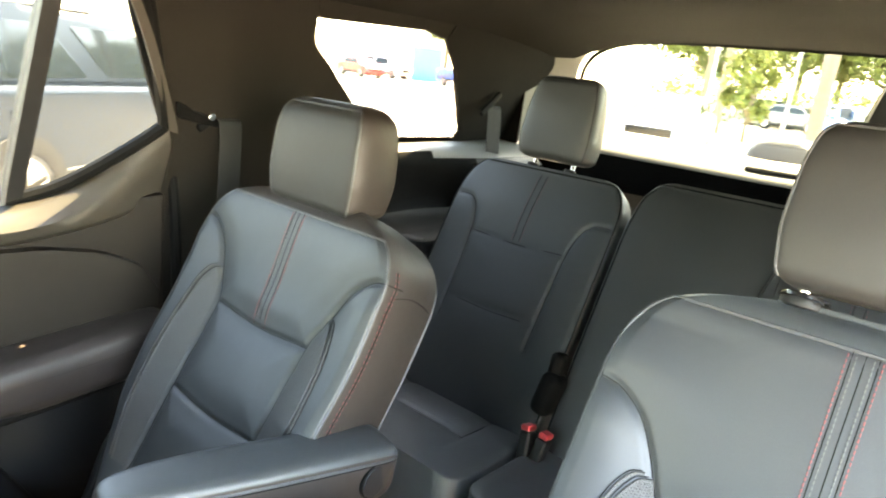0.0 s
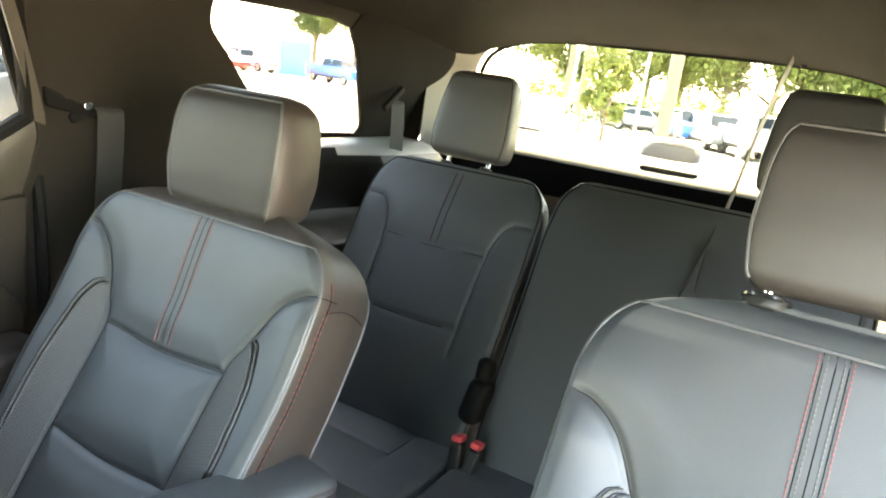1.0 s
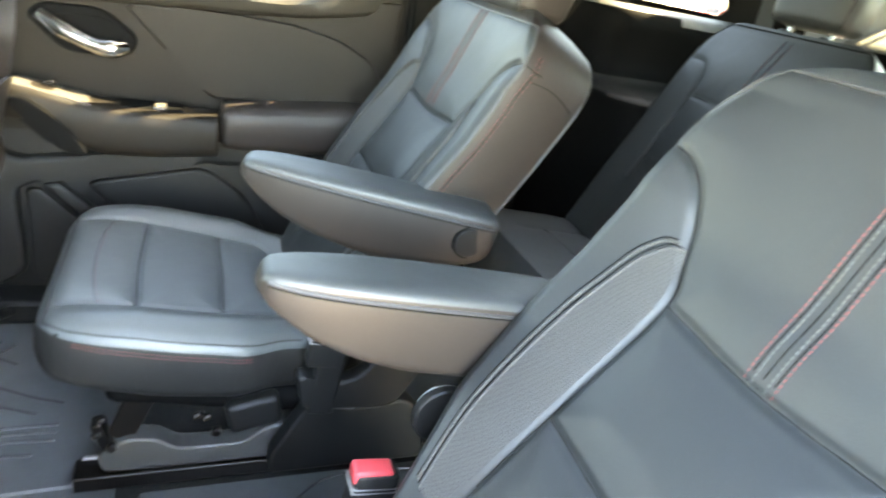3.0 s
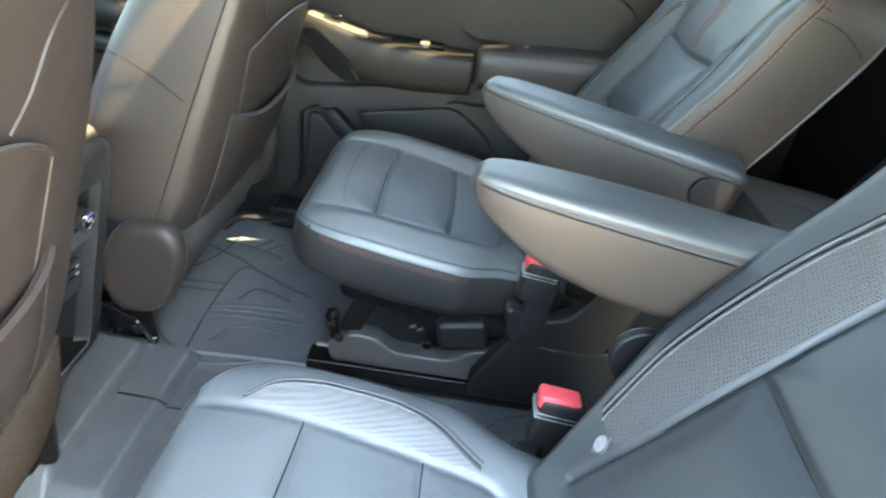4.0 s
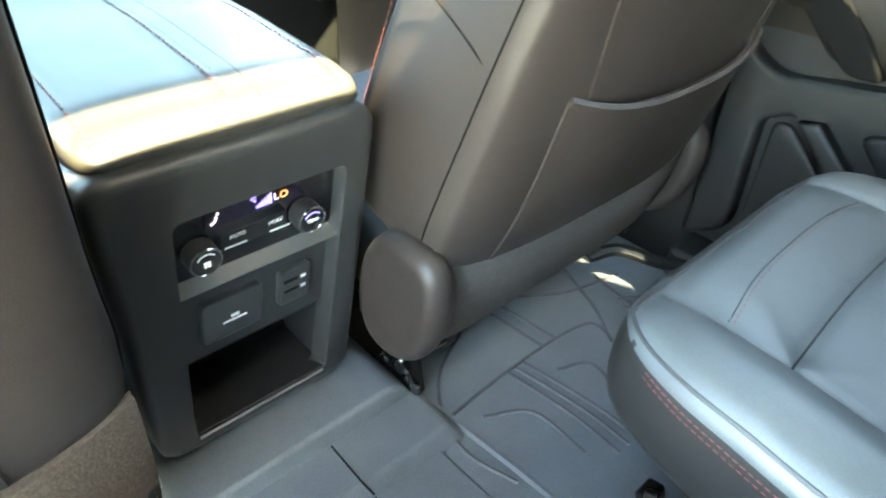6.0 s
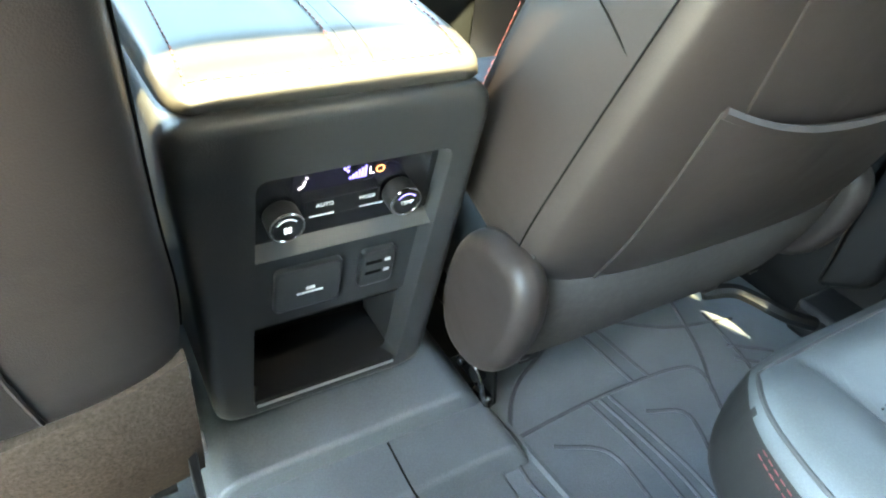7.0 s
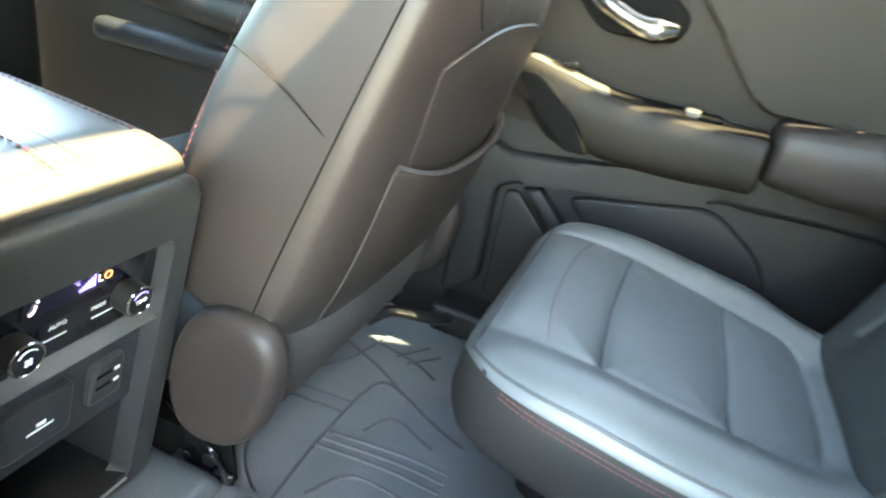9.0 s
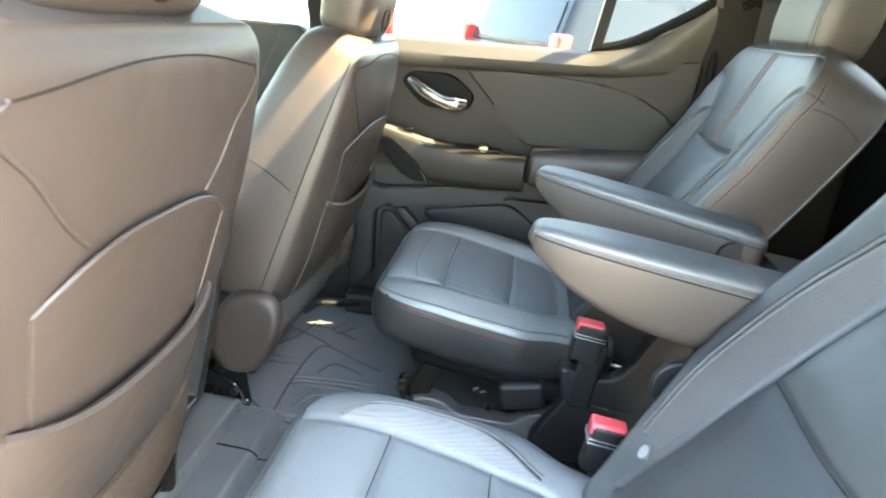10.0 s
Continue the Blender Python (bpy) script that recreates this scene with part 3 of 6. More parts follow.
tagged(part("rear_header", slab(rounded([(-0.62, 1.255), (0.62, 1.255), (0.62, 1.34), (-0.62, 1.34)], 0.02), tail, 0.06, 0.01), HEADLINER), "dark trim over the rear window", "trim", kind="structure")
rw = thing("rear_window", (0, 0, 0), "clear rear window with a dark border", "window", kind="structure")
part("pane", slab([(-0.64, 0.88), (0.64, 0.88), (0.64, 1.27), (-0.64, 1.27)], lambda a, b, d: (a, -1.82 + (b - 0.9) * 0.45 - d, b), 0.005), REAR_GLASS, rw)
line_part("seal", [(x * 0.96, -1.775 + (z - 0.9) * 0.45, z - 0.012) for x, z in inner_arch[1:-1]], 0.007, CREASE, rw)

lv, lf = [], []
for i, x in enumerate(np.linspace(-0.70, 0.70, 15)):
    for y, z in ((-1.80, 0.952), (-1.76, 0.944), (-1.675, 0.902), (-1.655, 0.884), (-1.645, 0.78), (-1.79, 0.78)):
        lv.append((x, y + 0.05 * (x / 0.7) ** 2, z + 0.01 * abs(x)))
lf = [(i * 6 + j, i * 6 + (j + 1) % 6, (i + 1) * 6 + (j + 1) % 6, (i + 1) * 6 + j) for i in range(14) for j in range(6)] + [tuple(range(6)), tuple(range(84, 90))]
ledge = tagged(mesh_part("window_ledge", lv, lf, LEDGE_SUNLIT, sharp=1.3), "plastic ledge under the rear window, sunlight painted pale on top, shade dark in front", "trim", kind="structure")
# Sunlit top painted pale, shaded front painted near black.
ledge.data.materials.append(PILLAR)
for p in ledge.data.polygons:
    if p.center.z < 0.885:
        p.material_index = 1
PROFILE = [(0.790, 0.893), (0.705, 0.889), (0.680, 0.880), (0.671, 0.862), (0.677, 0.835), (0.690, 0.80), (0.698, 0.755), (0.686, 0.720), (0.655, 0.700), (0.605, 0.692), (0.548, 0.688), (0.536, 0.682), (0.532, 0.668), (0.532, 0.0), (0.790, 0.0)]


def quarter_panel(s_, label):
    """A moulded side panel: sill, hollow flank swelling over the wheel arch, shelf and upright side."""
    lv, rows = [], np.linspace(-0.78, -1.50, 37)
    for y in rows:
        e = min(1.0, max(0.0, (-0.77 - y) / 0.14))
        e = e * e * (3 - 2 * e)
        w = min(1.0, max(0.0, (-1.00 - y) / 0.30))
        w = 0.105 * w * w * (3 - 2 * w)
        for x, z in PROFILE:
            k = float(np.interp(z, [0.68, 0.70, 0.76, 0.84, 0.89, 0.90], [0, 0.35, 1.0, 0.8, 0.12, 0]))
            x2 = x - w * k if x > 0.6 else x
            lv.append((s_ * (0.792 - (0.792 - x2) * e), y, z))
    m = len(PROFILE)
    lf = [(i * m + j, i * m + (j + 1) % m, (i + 1) * m + (j + 1) % m, (i + 1) * m + j) for i in range(len(rows) - 1) for j in range(m)] + [tuple(range(m)), tuple(range(len(rows) * m - m, len(rows) * m))]
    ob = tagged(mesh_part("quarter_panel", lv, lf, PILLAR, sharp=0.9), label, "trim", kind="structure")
    ob.data.materials.append(LEDGE_SUNLIT)
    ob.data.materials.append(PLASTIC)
    # Up-facing faces painted paler: sun on the sill, sky sheen on the shelf.
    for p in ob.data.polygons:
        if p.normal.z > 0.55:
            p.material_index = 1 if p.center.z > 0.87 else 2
    return ob


quarter_panel(1, "dark moulded quarter panel with a sill and a shelf beside the rear seat")
quarter_panel(-1, "dark moulded driver-side quarter panel under the rear window")

# Side glass
for nm, pts, wall, lab in (
    ("quarter_window", [(-0.58, 1.22), (-0.60, 1.11), (-0.78, 0.97), (-0.95, 0.87), (-1.27, 0.87), (-1.27, 0.93), (-1.06, 1.22)], far_wall, "clear rear side window"),
    ("near_quarter_window", [(-0.66, 1.24), (-0.82, 0.97), (-0.95, 0.88), (-1.27, 0.88), (-1.15, 1.24)], near_wall, "clear driver-side rear side window"),
    ("front_window", [(0.62, 0.74), (0.58, 1.22), (1.2, 1.2), (1.5, 0.74)], far_wall, "clear front side window"),
    ("near_front_window", [(0.62, 0.74), (0.58, 1.22), (1.2, 1.2), (1.5, 0.74)], near_wall, "clear driver's side window"),
):
    w = thing(nm, (0, 0, 0), lab, "window", kind="structure")
    part("pane", slab(pts, lambda a, b, d, wall=wall: wall(a, b, d + 0.016), 0.005, 0, BENDS), SIDE_GLASS if "quarter" in nm else GLASS, w)
    line_part("seal", [wall(a, b, 0.022) for a, b in smoothed(pts + pts[:1], 6)], 0.006, CREASE, w)

# ---- second row seats ----


def second_seat(cx, s, label, up=0.0, recline=27.0, splay=0.0, arm_off=0.272, hollow=0.0, strip=True):
    """A captain's chair. s: +1 with the aisle towards -x, -1 with the aisle towards +x."""
    rec = radians(recline)
    bh, bn = (0, -math.sin(rec), math.cos(rec)), (0, math.cos(rec), math.sin(rec))
    seat = thing("captain_chair", (cx, 0, 0), label, "seat", "second row chairs")
    # backrest: a flat-fronted pad with a piped edge and deep flat side panels
    curve = [(0.236, 0.447), (0.205, 0.440), (0.172, 0.412), (0.140, 0.352), (0.122, 0.310), (0.118, 0.2), (0.118, 0.05), (0.125, -0.06)]
    seams = [curve, [(-a, b) for a, b in curve], [(-0.122, 0.310), (0, 0.302), (0.122, 0.310)], [(-0.118, 0.152), (0, 0.145), (0.118, 0.152)]]
    top = 0.56 + up
    arc = [(h, min(0.239, 0.233 + 0.05 * (h - 0.2)) * (1 - (max(0.0, h - top + 0.18) / 0.185) ** 4.2) ** 0.5, float(np.interp(h, [0.0, 0.155, 0.30, 0.38, 0.45, top - 0.038, top], [0.048, 0.040 - hollow * 0.6, 0.022 - hollow, 0.020 - hollow, 0.027 - hollow * 0.7, 0.030, 0.003])), 0.088 + 0.055 * max(0, h - 0.1)) for h in np.linspace(0.2, top, 40)]
    back = Form((0, -0.178 - 0.03 * bn[1], 0.395 - 0.03 * bn[2]), bn, bh, [(-0.13, 0.16, 0.048, 0.10), (0, 0.19, 0.048 - hollow * 0.3, 0.10), (0.10, 0.222, 0.044 - hollow * 0.5, 0.09)] + arc, m=22, mb=12, r0=0.03, r1=0.022,
                wing=0.017 + hollow, wing_at=1.0, wing_w=0.36, wing_h=[(-0.1, 0.4), (0.1, 0.8), (0.25, 1), (0.40, 1), (0.47, 0.55), (0.53, 0)], seams=seams, puff=0.007, dip=0.0055, dip_w=0.0048, blur=0.01)
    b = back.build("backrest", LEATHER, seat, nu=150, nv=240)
    # Light put into the colour: warm sides, paler top strip on the near chair.
    two_tone(b, back, 0.022, SIDE_WARMLIT if recline < 29 else COVER_SKYLIT, cap=top - 0.039, edge=0.006)
    for sm in (curve, [(-a, q) for a, q in curve]):
        line_part("seam", back.on(smoothed(sm[:7], 8), 0.0002), 0.0013, CREASE, b)
    for sm in seams[2:]:
        line_part("seam", back.on(smoothed(sm, 8), 0.0002), 0.0013, CREASE, b)
    line_part("piping", back.rim(0.986, h0=0.0, h1=top - 0.040, lift=0.0), 0.0024, PIPING, b, "grey piping round the backrest")
    hh = np.linspace(0.02, top - 0.075, 50)
    w_, _, nb_ = back.level(hh)
    ne_ = back.front(w_ * 0.955, hh)
    for q in (-1, 1):
        for dn in (0.012, 0.019):
            stitches("stitching", back.place(q * (w_ * 0.9985 + 0.0005), ne_ - 0.008 - dn, hh), RED_THREAD, b, 0.0055, 0.0035, 0.0006, "red stitching")
        line_part("seam", back.place(q * (w_ * 0.9985 + 0.0004), ne_ - 0.0235, hh), 0.0010, CREASE, b)
        line_part("piping", back.place(q * w_ * 0.985, -nb_ * 0.86, hh), 0.0022, PIPING, b, "grey piping along the side panel")
        z_ = np.linspace(0, 1, 10)
        hq = np.full(10, 0.43) + 0.01 * np.sin(z_ * 3)
        line_part("seam", back.place(q * (back.level(hq)[0] * 0.998 + 0.0004), 0.015 - 0.095 * z_, hq), 0.0010, CREASE, b)
    # centre stripe: two grey and two red rows of stitches
    band = smoothed([(0, 0.306), (0, 0.42), (0, top - 0.042)], 10)
    for off, mt in ((-0.0150, RED_THREAD), (-0.0075, GREY_THREAD), (0.0075, GREY_THREAD), (0.0150, RED_THREAD)):
        stitches("stitching", back.on(band + [off, 0], 0.0005), mt, b, 0.0042, 0.0016, 0.0009, label="red stitching" if mt is RED_THREAD else "grey stitching")
    for off in (-0.0115, 0.0, 0.0115):
        line_part("seam", back.on(band + [off, 0], -0.0002), 0.0011, CREASE, b)
    # perforated panels low on both side pads
    for q in (-1, 1):
        edge = smoothed([(0.146, 0.362), (0.160, 0.352), (0.174, 0.31), (0.181, 0.22), (0.176, 0.10), (0.155, 0.0)], 8)
        inner = smoothed([(0.144, 0.361), (0.136, 0.34), (0.126, 0.30), (0.122, 0.22), (0.122, 0.10), (0.126, 0.0)], 8)
        grid = np.array([[(1 - t) * i + t * e for t in np.linspace(0.02, 0.97, 9)] for i, e in zip(inner, edge)])
        P = back.on((grid * [q, 1]).reshape(-1, 2), 0.0016)
        r, c = grid.shape[:2]
        mesh_part("perforated_panel", P, [(i * c + j, i * c + j + 1, (i + 1) * c + j + 1, (i + 1) * c + j) for i in range(r - 1) for j in range(c - 1)], MESH, b, "pale perforated side panel")
        for d, mt, r_ in ((-0.0035, CREASE, 0.0011), (0.0, MESH, 0.0022), (0.0040, CREASE, 0.0012), (0.0078, MESH, 0.0020), (0.0112, CREASE, 0.0010)):
            line_part("seam" if mt is CREASE else "piping", back.on((edge + [d, d * 0.5]) * [q, 1], 0.0006), r_, mt, b)
    # headrest
    hz = up if recline < 29 else up + 0.010
    hy, ht = (-0.450, radians(7)) if recline < 29 else (-0.506, radians(16))
    hr = Form((0, hy, 0.903 + hz), (0, math.cos(ht), math.sin(ht)), (0, -math.sin(ht), math.cos(ht)), [(-0.040, 0.098, 0.037, 0.062), (0.02, 0.107, 0.042, 0.070), (0.09, 0.104, 0.040, 0.066), (0.142, 0.092, 0.030, 0.056)], m=16, mb=8, r0=0.018, r1=0.030)
    h = hr.build("headrest", HEAD_LEATHER, seat, nu=48, nv=48)
    two_tone(h, hr, 0.012, SIDE_WARMLIT, share=0.68)
    line_part("piping", hr.rim(0.982, lift=-0.0005), 0.0022, PIPING, h, "grey piping round the headrest")
    foot = back.place(0.0, 0.0, top)
    foot_n = 0.008 if recline < 29 else -0.006
    for q in (-1, 1):
        seat_y, seat_z = foot[1] + bn[1] * foot_n, foot[2] + bn[2] * foot_n
        part("bezel", rod(0.024, 0.014, (q * 0.072, seat_y, seat_z + 0.001), (recline - 6, 0, 0), 24, bevel=0.004), PLASTIC, h)
        line_part("guide_ring", [(q * 0.072 + 0.0235 * math.cos(a), seat_y + 0.0235 * math.sin(a) * math.cos(rec * 0.8), seat_z + 0.008 + 0.0235 * math.sin(a) * math.sin(rec * 0.8)) for a in np.linspace(0, 2 * math.pi, 28)], 0.0030, GLOSS_BLACK, h, "gloss black guide ring")
        part("post", rod(0.006, 0.08, (q * 0.072, seat_y, seat_z + 0.03), (12, 0, 0)), CHROME, h, "chrome headrest post")
    # cushion
    cs = [[(-0.155, 0.155), (0, 0.16), (0.155, 0.155)], [(-0.145, 0.022), (0, 0.018), (0.145, 0.022)], [(-0.155, 0.26), (-0.155, 0.155), (-0.145, 0.022), (-0.12, -0.07), (0, -0.085), (0.12, -0.07), (0.145, 0.022), (0.155, 0.155), (0.155, 0.26)]]
    tilt = radians(9)
    cush = Form((0, 0.032 * math.sin(tilt), 0.312 - 0.032 * math.cos(tilt)), (0, -math.sin(tilt), math.cos(tilt)), (0, math.cos(tilt), math.sin(tilt)), [(-0.20, 0.20, 0.032, 0.07), (-0.09, 0.207, 0.032, 0.09), (-0.06, 0.217, 0.032, 0.09), (-0.02, 0.245, 0.034, 0.09), (0.1, 0.250, 0.036, 0.095), (0.20, 0.245, 0.038, 0.09), (0.25, 0.229, 0.034, 0.09), (0.285, 0.190, 0.026, 0.085)], m=5, mb=4, r0=0.03, r1=0.036,
                wing=0.021, wing_at=0.80, wing_w=0.22, wing_h=[(-0.2, 0.8), (0.0, 1), (0.15, 0.8), (0.25, 0.15)], seams=cs, puff=0.006, dip=0.0045, dip_w=0.0055, blur=0.02)
    c = cush.build("cushion", CUSHION_SKYLIT, seat, nu=130, nv=150)
    # Darker colour on the sides paints the shade below the cushion rim.
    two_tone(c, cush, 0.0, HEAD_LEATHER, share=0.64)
    for sm in cs[:2]:
        line_part("seam", cush.on(smoothed(sm, 8), 0.0002), 0.0013, CREASE, c)
    line_part("seam", cush.on(smoothed(cs[2], 8)[2:-2], -0.0004), 0.0009, CREASE, c)
    if not strip:
        fold = smoothed([(-0.150, 0.212), (-0.08, 0.224), (0, 0.227), (0.08, 0.224), (0.150, 0.212)], 8)
        line_part("seam", cush.on(fold, 0.0), 0.0008, CREASE, c)
        stitches("stitching", cush.on(fold + [0, -0.004], 0.0003), RED_THREAD, c, 0.005, 0.003, 0.0005, label="red stitching")
    # perforated strip on each side pad
    for q in (-1, 1) if strip else ():
        inner = smoothed([(0.160, 0.222), (0.1600, 0.17), (0.1575, 0.10), (0.152, 0.03), (0.146, -0.035)], 8)
        edge = smoothed([(0.163, 0.224), (0.190, 0.19), (0.199, 0.12), (0.192, 0.04), (0.149, -0.04)], 8)
        grid = np.array([[(1 - w) * i + w * e for w in np.linspace(0.03, 0.97, 9)] for i, e in zip(inner, edge)])
        P = cush.on((grid * [q, 1]).reshape(-1, 2), 0.0012)
        r, w = grid.shape[:2]
        mesh_part("perforated_panel", P, [(i * w + j, i * w + j + 1, (i + 1) * w + j + 1, (i + 1) * w + j) for i in range(r - 1) for j in range(w - 1)], MESH_SKYLIT, c, "pale perforated side panel")
        for d in (0.0, 0.007):
            line_part("piping", cush.on((edge + [d, -d * 0.3]) * [q, 1], 0.0008), 0.0018, PIPING, c)
        line_part("seam", cush.on((edge + [0.0035, 0]) * [q, 1], 0.0004), 0.0014, CREASE, c)
    rim = cush.rim(0.960, h0=-0.1, lift=-0.001)
    line_part("piping", rim, 0.0022, PIPING, c, "grey piping round the cushion")
    hs = np.linspace(-0.02, 0.235, 40)
    for q in (-1, 1):
        for n_ in (0.0185, 0.014):
            stitches("stitching", cush.place(q * (cush.level(hs)[0] * (1 - (n_ / 0.036) ** 5) ** 0.2 + 0.0006), n_, hs), RED_THREAD, c, 0.0045, 0.002, 0.0007, label="red stitching")
    # aisle armrest
    ax = -s * arm_off
    al, sp = radians(7.5), radians(splay) * s
    ah = Vector((math.sin(sp) * math.cos(al), math.cos(sp) * math.cos(al), math.sin(al)))
    aw = Vector((math.cos(sp), -math.sin(sp), 0))
    arm = Form((ax, -0.31, 0.553), tuple(aw.cross(ah)), tuple(ah), [(-0.062, 0.040, 0.026, 0.035), (-0.045, 0.043, 0.030, 0.050), (0.0, 0.045, 0.032, 0.066), (0.08, 0.046, 0.031, 0.078), (0.16, 0.046, 0.030, 0.074), (0.22, 0.044, 0.029, 0.062), (0.27, 0.040, 0.027, 0.044), (0.305, 0.033, 0.025, 0.022), (0.330, 0.022, 0.020, 0.004)], X=tuple(aw), m=5, mb=7, r0=0.022, r1=0.016, blur=0.02)
    a = arm.build("armrest", COVER_SKYLIT, seat, nu=56, nv=80)
    # Armrest sides browner than the top, painting the warm light from the doorway.
    two_tone(a, arm, 0.012, SIDE_WARMLIT)
    hh = np.linspace(-0.050, 0.322, 50)
    for q in (-1, 1):
        line_part("piping", arm.place(q * (arm.level(hh)[0] * 0.995), np.full(50, 0.013), hh), 0.0020, PIPING, a, "grey piping along the armrest")
        line_part("seam", arm.place(q * (arm.level(hh)[0] * 0.998), np.full(50, 0.0095), hh), 0.0013, CREASE, a)
    for q in (-1, 1):
        part("pivot_cap", rod(0.0235, 0.006, (ax + q * 0.045, -0.315, 0.535), (0, 90, 0), 28, bevel=0.002), PLASTIC, a, "round pivot cap")
        part("pivot_ring", rod(0.0262, 0.004, (ax + q * 0.0435, -0.315, 0.535), (0, 90, 0), 28), CREASE, a)
    # hinge side covers, base, rails
    ol = rounded([(-0.22, 0.10), (-0.02, 0.13), (-0.06, 0.22), (-0.13, 0.27), (-0.18, 0.40), (-0.26, 0.46), (-0.31, 0.40), (-0.27, 0.2)], 0.05, 5)
    part("side_cover", slab(ol, lambda u, v, d: (s * (0.232 + d), u, v), 0.022, 0.006), PLASTIC, seat, "black plastic side cover")
    ol = rounded([(-0.085, 0.268), (-0.115, 0.262), (-0.155, 0.250), (-0.19, 0.258), (-0.215, 0.29), (-0.245, 0.36), (-0.27, 0.40), (-0.32, 0.40), (-0.30, 0.26), (-0.26, 0.19), (-0.10, 0.195)], 0.022, 5)
    part("side_cover", slab(ol, lambda u, v, d: (-s * (0.222 + d), u, v), 0.034, 0.007), PLASTIC, seat, "black curved plastic hinge cover")
    ol = rounded([(-0.055, 0.10), (-0.112, 0.208), (-0.122, 0.212), (-0.15, 0.198), (-0.20, 0.19), (-0.29, 0.20), (-0.335, 0.15), (-0.335, 0.06), (-0.055, 0.06)], 0.012, 4)
    part("lower_cover", slab(ol, lambda u, v, d: (-s * (0.216 + d), u, v), 0.036, 0.006), PLASTIC, seat, "black plastic lower hinge cover")
    line_part("cover_edge", [(-s * 0.252, y_, z_) for y_, z_ in smoothed([(-0.116, 0.213, 0), (-0.15, 0.199, 0), (-0.19, 0.193, 0)], 6)[:, :2]], 0.003, GREY_PLASTIC, seat)
    part("hip_box", rbox((0.035, 0.09, 0.06), (-s * 0.205, -0.03, 0.165), 0.012, (-12, 0, 0)), PLASTIC, seat)
    knob = part("recliner_cover", rod(0.038, 0.014, (-s * 0.246, -0.205, 0.428), (0, 90, 0), 32, bevel=0.004), PLASTIC, seat, "round black recliner cover")
    line_part("rim", [(-s * 0.2545, -0.205 + 0.033 * math.cos(w), 0.428 + 0.033 * math.sin(w)) for w in np.linspace(0.4, 2.9, 16)], 0.0022, SATIN, knob)
    # Pan in near black, painting the shade under the cushion.
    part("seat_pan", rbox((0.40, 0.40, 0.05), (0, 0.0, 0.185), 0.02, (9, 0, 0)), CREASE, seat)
    for q in (-1, 1):
        x = q * 0.175
        ol = rounded([(0.205, 0.045), (0.215, 0.085), (0.17, 0.115), (0.12, 0.11), (0.09, 0.085), (-0.02, 0.085), (-0.05, 0.115), (-0.16, 0.13), (-0.25, 0.11), (-0.25, 0.045)], 0.015)
        part("track_cover", slab(ol, lambda u, v, d, x=x: (x - 0.02 + d, u, v), 0.04, 0.005), GREY_PLASTIC, seat, "dark grey plastic track cover")
        part("link", slab(rounded([(0.16, 0.10), (0.20, 0.11), (0.17, 0.19), (0.12, 0.19)], 0.015), lambda u, v, d, x=x: (x - 0.006 + d, u, v), 0.012, 0.003), STEEL, seat, "dark steel lifting link")
        part("link", slab(rounded([(-0.20, 0.09), (-0.14, 0.09), (-0.10, 0.19), (-0.18, 0.20)], 0.015), lambda u, v, d, x=x: (x - 0.006 + d, u, v), 0.012, 0.003), STEEL, seat, "dark steel lifting link")
        part("rail", rbox((0.05, 0.62, 0.03), (x, -0.06, 0.028), 0.004), STEEL, seat, "dark steel floor rail")
        part("rail_lip", rbox((0.008, 0.60, 0.006), (x + 0.022, -0.06, 0.045), 0.002), SATIN, seat)
        for yy, zz in ((0.19, 0.105), (0.03, 0.12), (-0.1, 0.125)):
            part("bolt", rod(0.008, 0.012, (x - s * 0.024, yy, zz), (0, 90, 0), 12, bevel=0.002), STEEL, seat)
    for yy, zz in ((0.203, 0.155), (0.212, 0.125), (0.06, 0.150), (0.045, 0.145)):
        part("screw", rod(0.006, 0.014, (-s * 0.19, yy, zz), (70, 20, 0), 10, bevel=0.002), STEEL, seat)
    part("latch_bracket", rbox((0.03, 0.02, 0.06), (-s * 0.175, 0.205, 0.115), 0.005, (-15, 0, 0)), STEEL, seat)
    part("cross_bar", rod(0.010, 0.36, (0, 0.17, 0.13), (0, 90, 0), 14), STEEL, seat)
    # buckle on a stalk, aisle side
    bx = -s * 0.243
    part("buckle_boot", rbox((0.030, 0.046, 0.14), (bx, -0.138, 0.255), 0.008, (6, 0, 0)), PLASTIC, seat)
    bk = part("buckle", rbox((0.032, 0.056, 0.075), (bx, -0.130, 0.320), 0.007, (6, 0, 0)), PLASTIC, seat, "black seat belt buckle")
    part("release_button", rbox((0.027, 0.050, 0.020), (bx, -0.128, 0.351), 0.005, (6, 0, 0)), BUCKLE_RED, bk, "red release button")
    for zz in (0.331, 0.337):
        part("edge_line", rbox((0.0335, 0.0575, 0.0016), (bx, -0.1295, zz), 0.0006, (6, 0, 0)), SATIN, bk)
    # small sewn tag
    tg = back.on([(-s * 0.135, -0.012)], 0.0015)[0]
    tag = part("tag", rbox((0.020, 0.002, 0.020), (0, 0, 0), 0.0008, (0, 45, 0)), GREY_THREAD, seat, "small sewn tag with a round white mark")
    tag.data.transform(Matrix.Translation(tg) @ Matrix.Rotation(rec, 4, "X"))
    disc = part("mark", joined(rod(0.0085, 0.0010, (0, 0.0015, 0), (90, 0, 0), 24), rbox((0.014, 0.0012, 0.0022), (0, 0.0019, 0.004), 0.0003), rbox((0.010, 0.0012, 0.0022), (0, 0.0019, -0.003), 0.0003)), TAG_GREY, tag)
    disc.data.transform(Matrix.Translation(tg) @ Matrix.Rotation(rec, 4, "X"))
    return seat


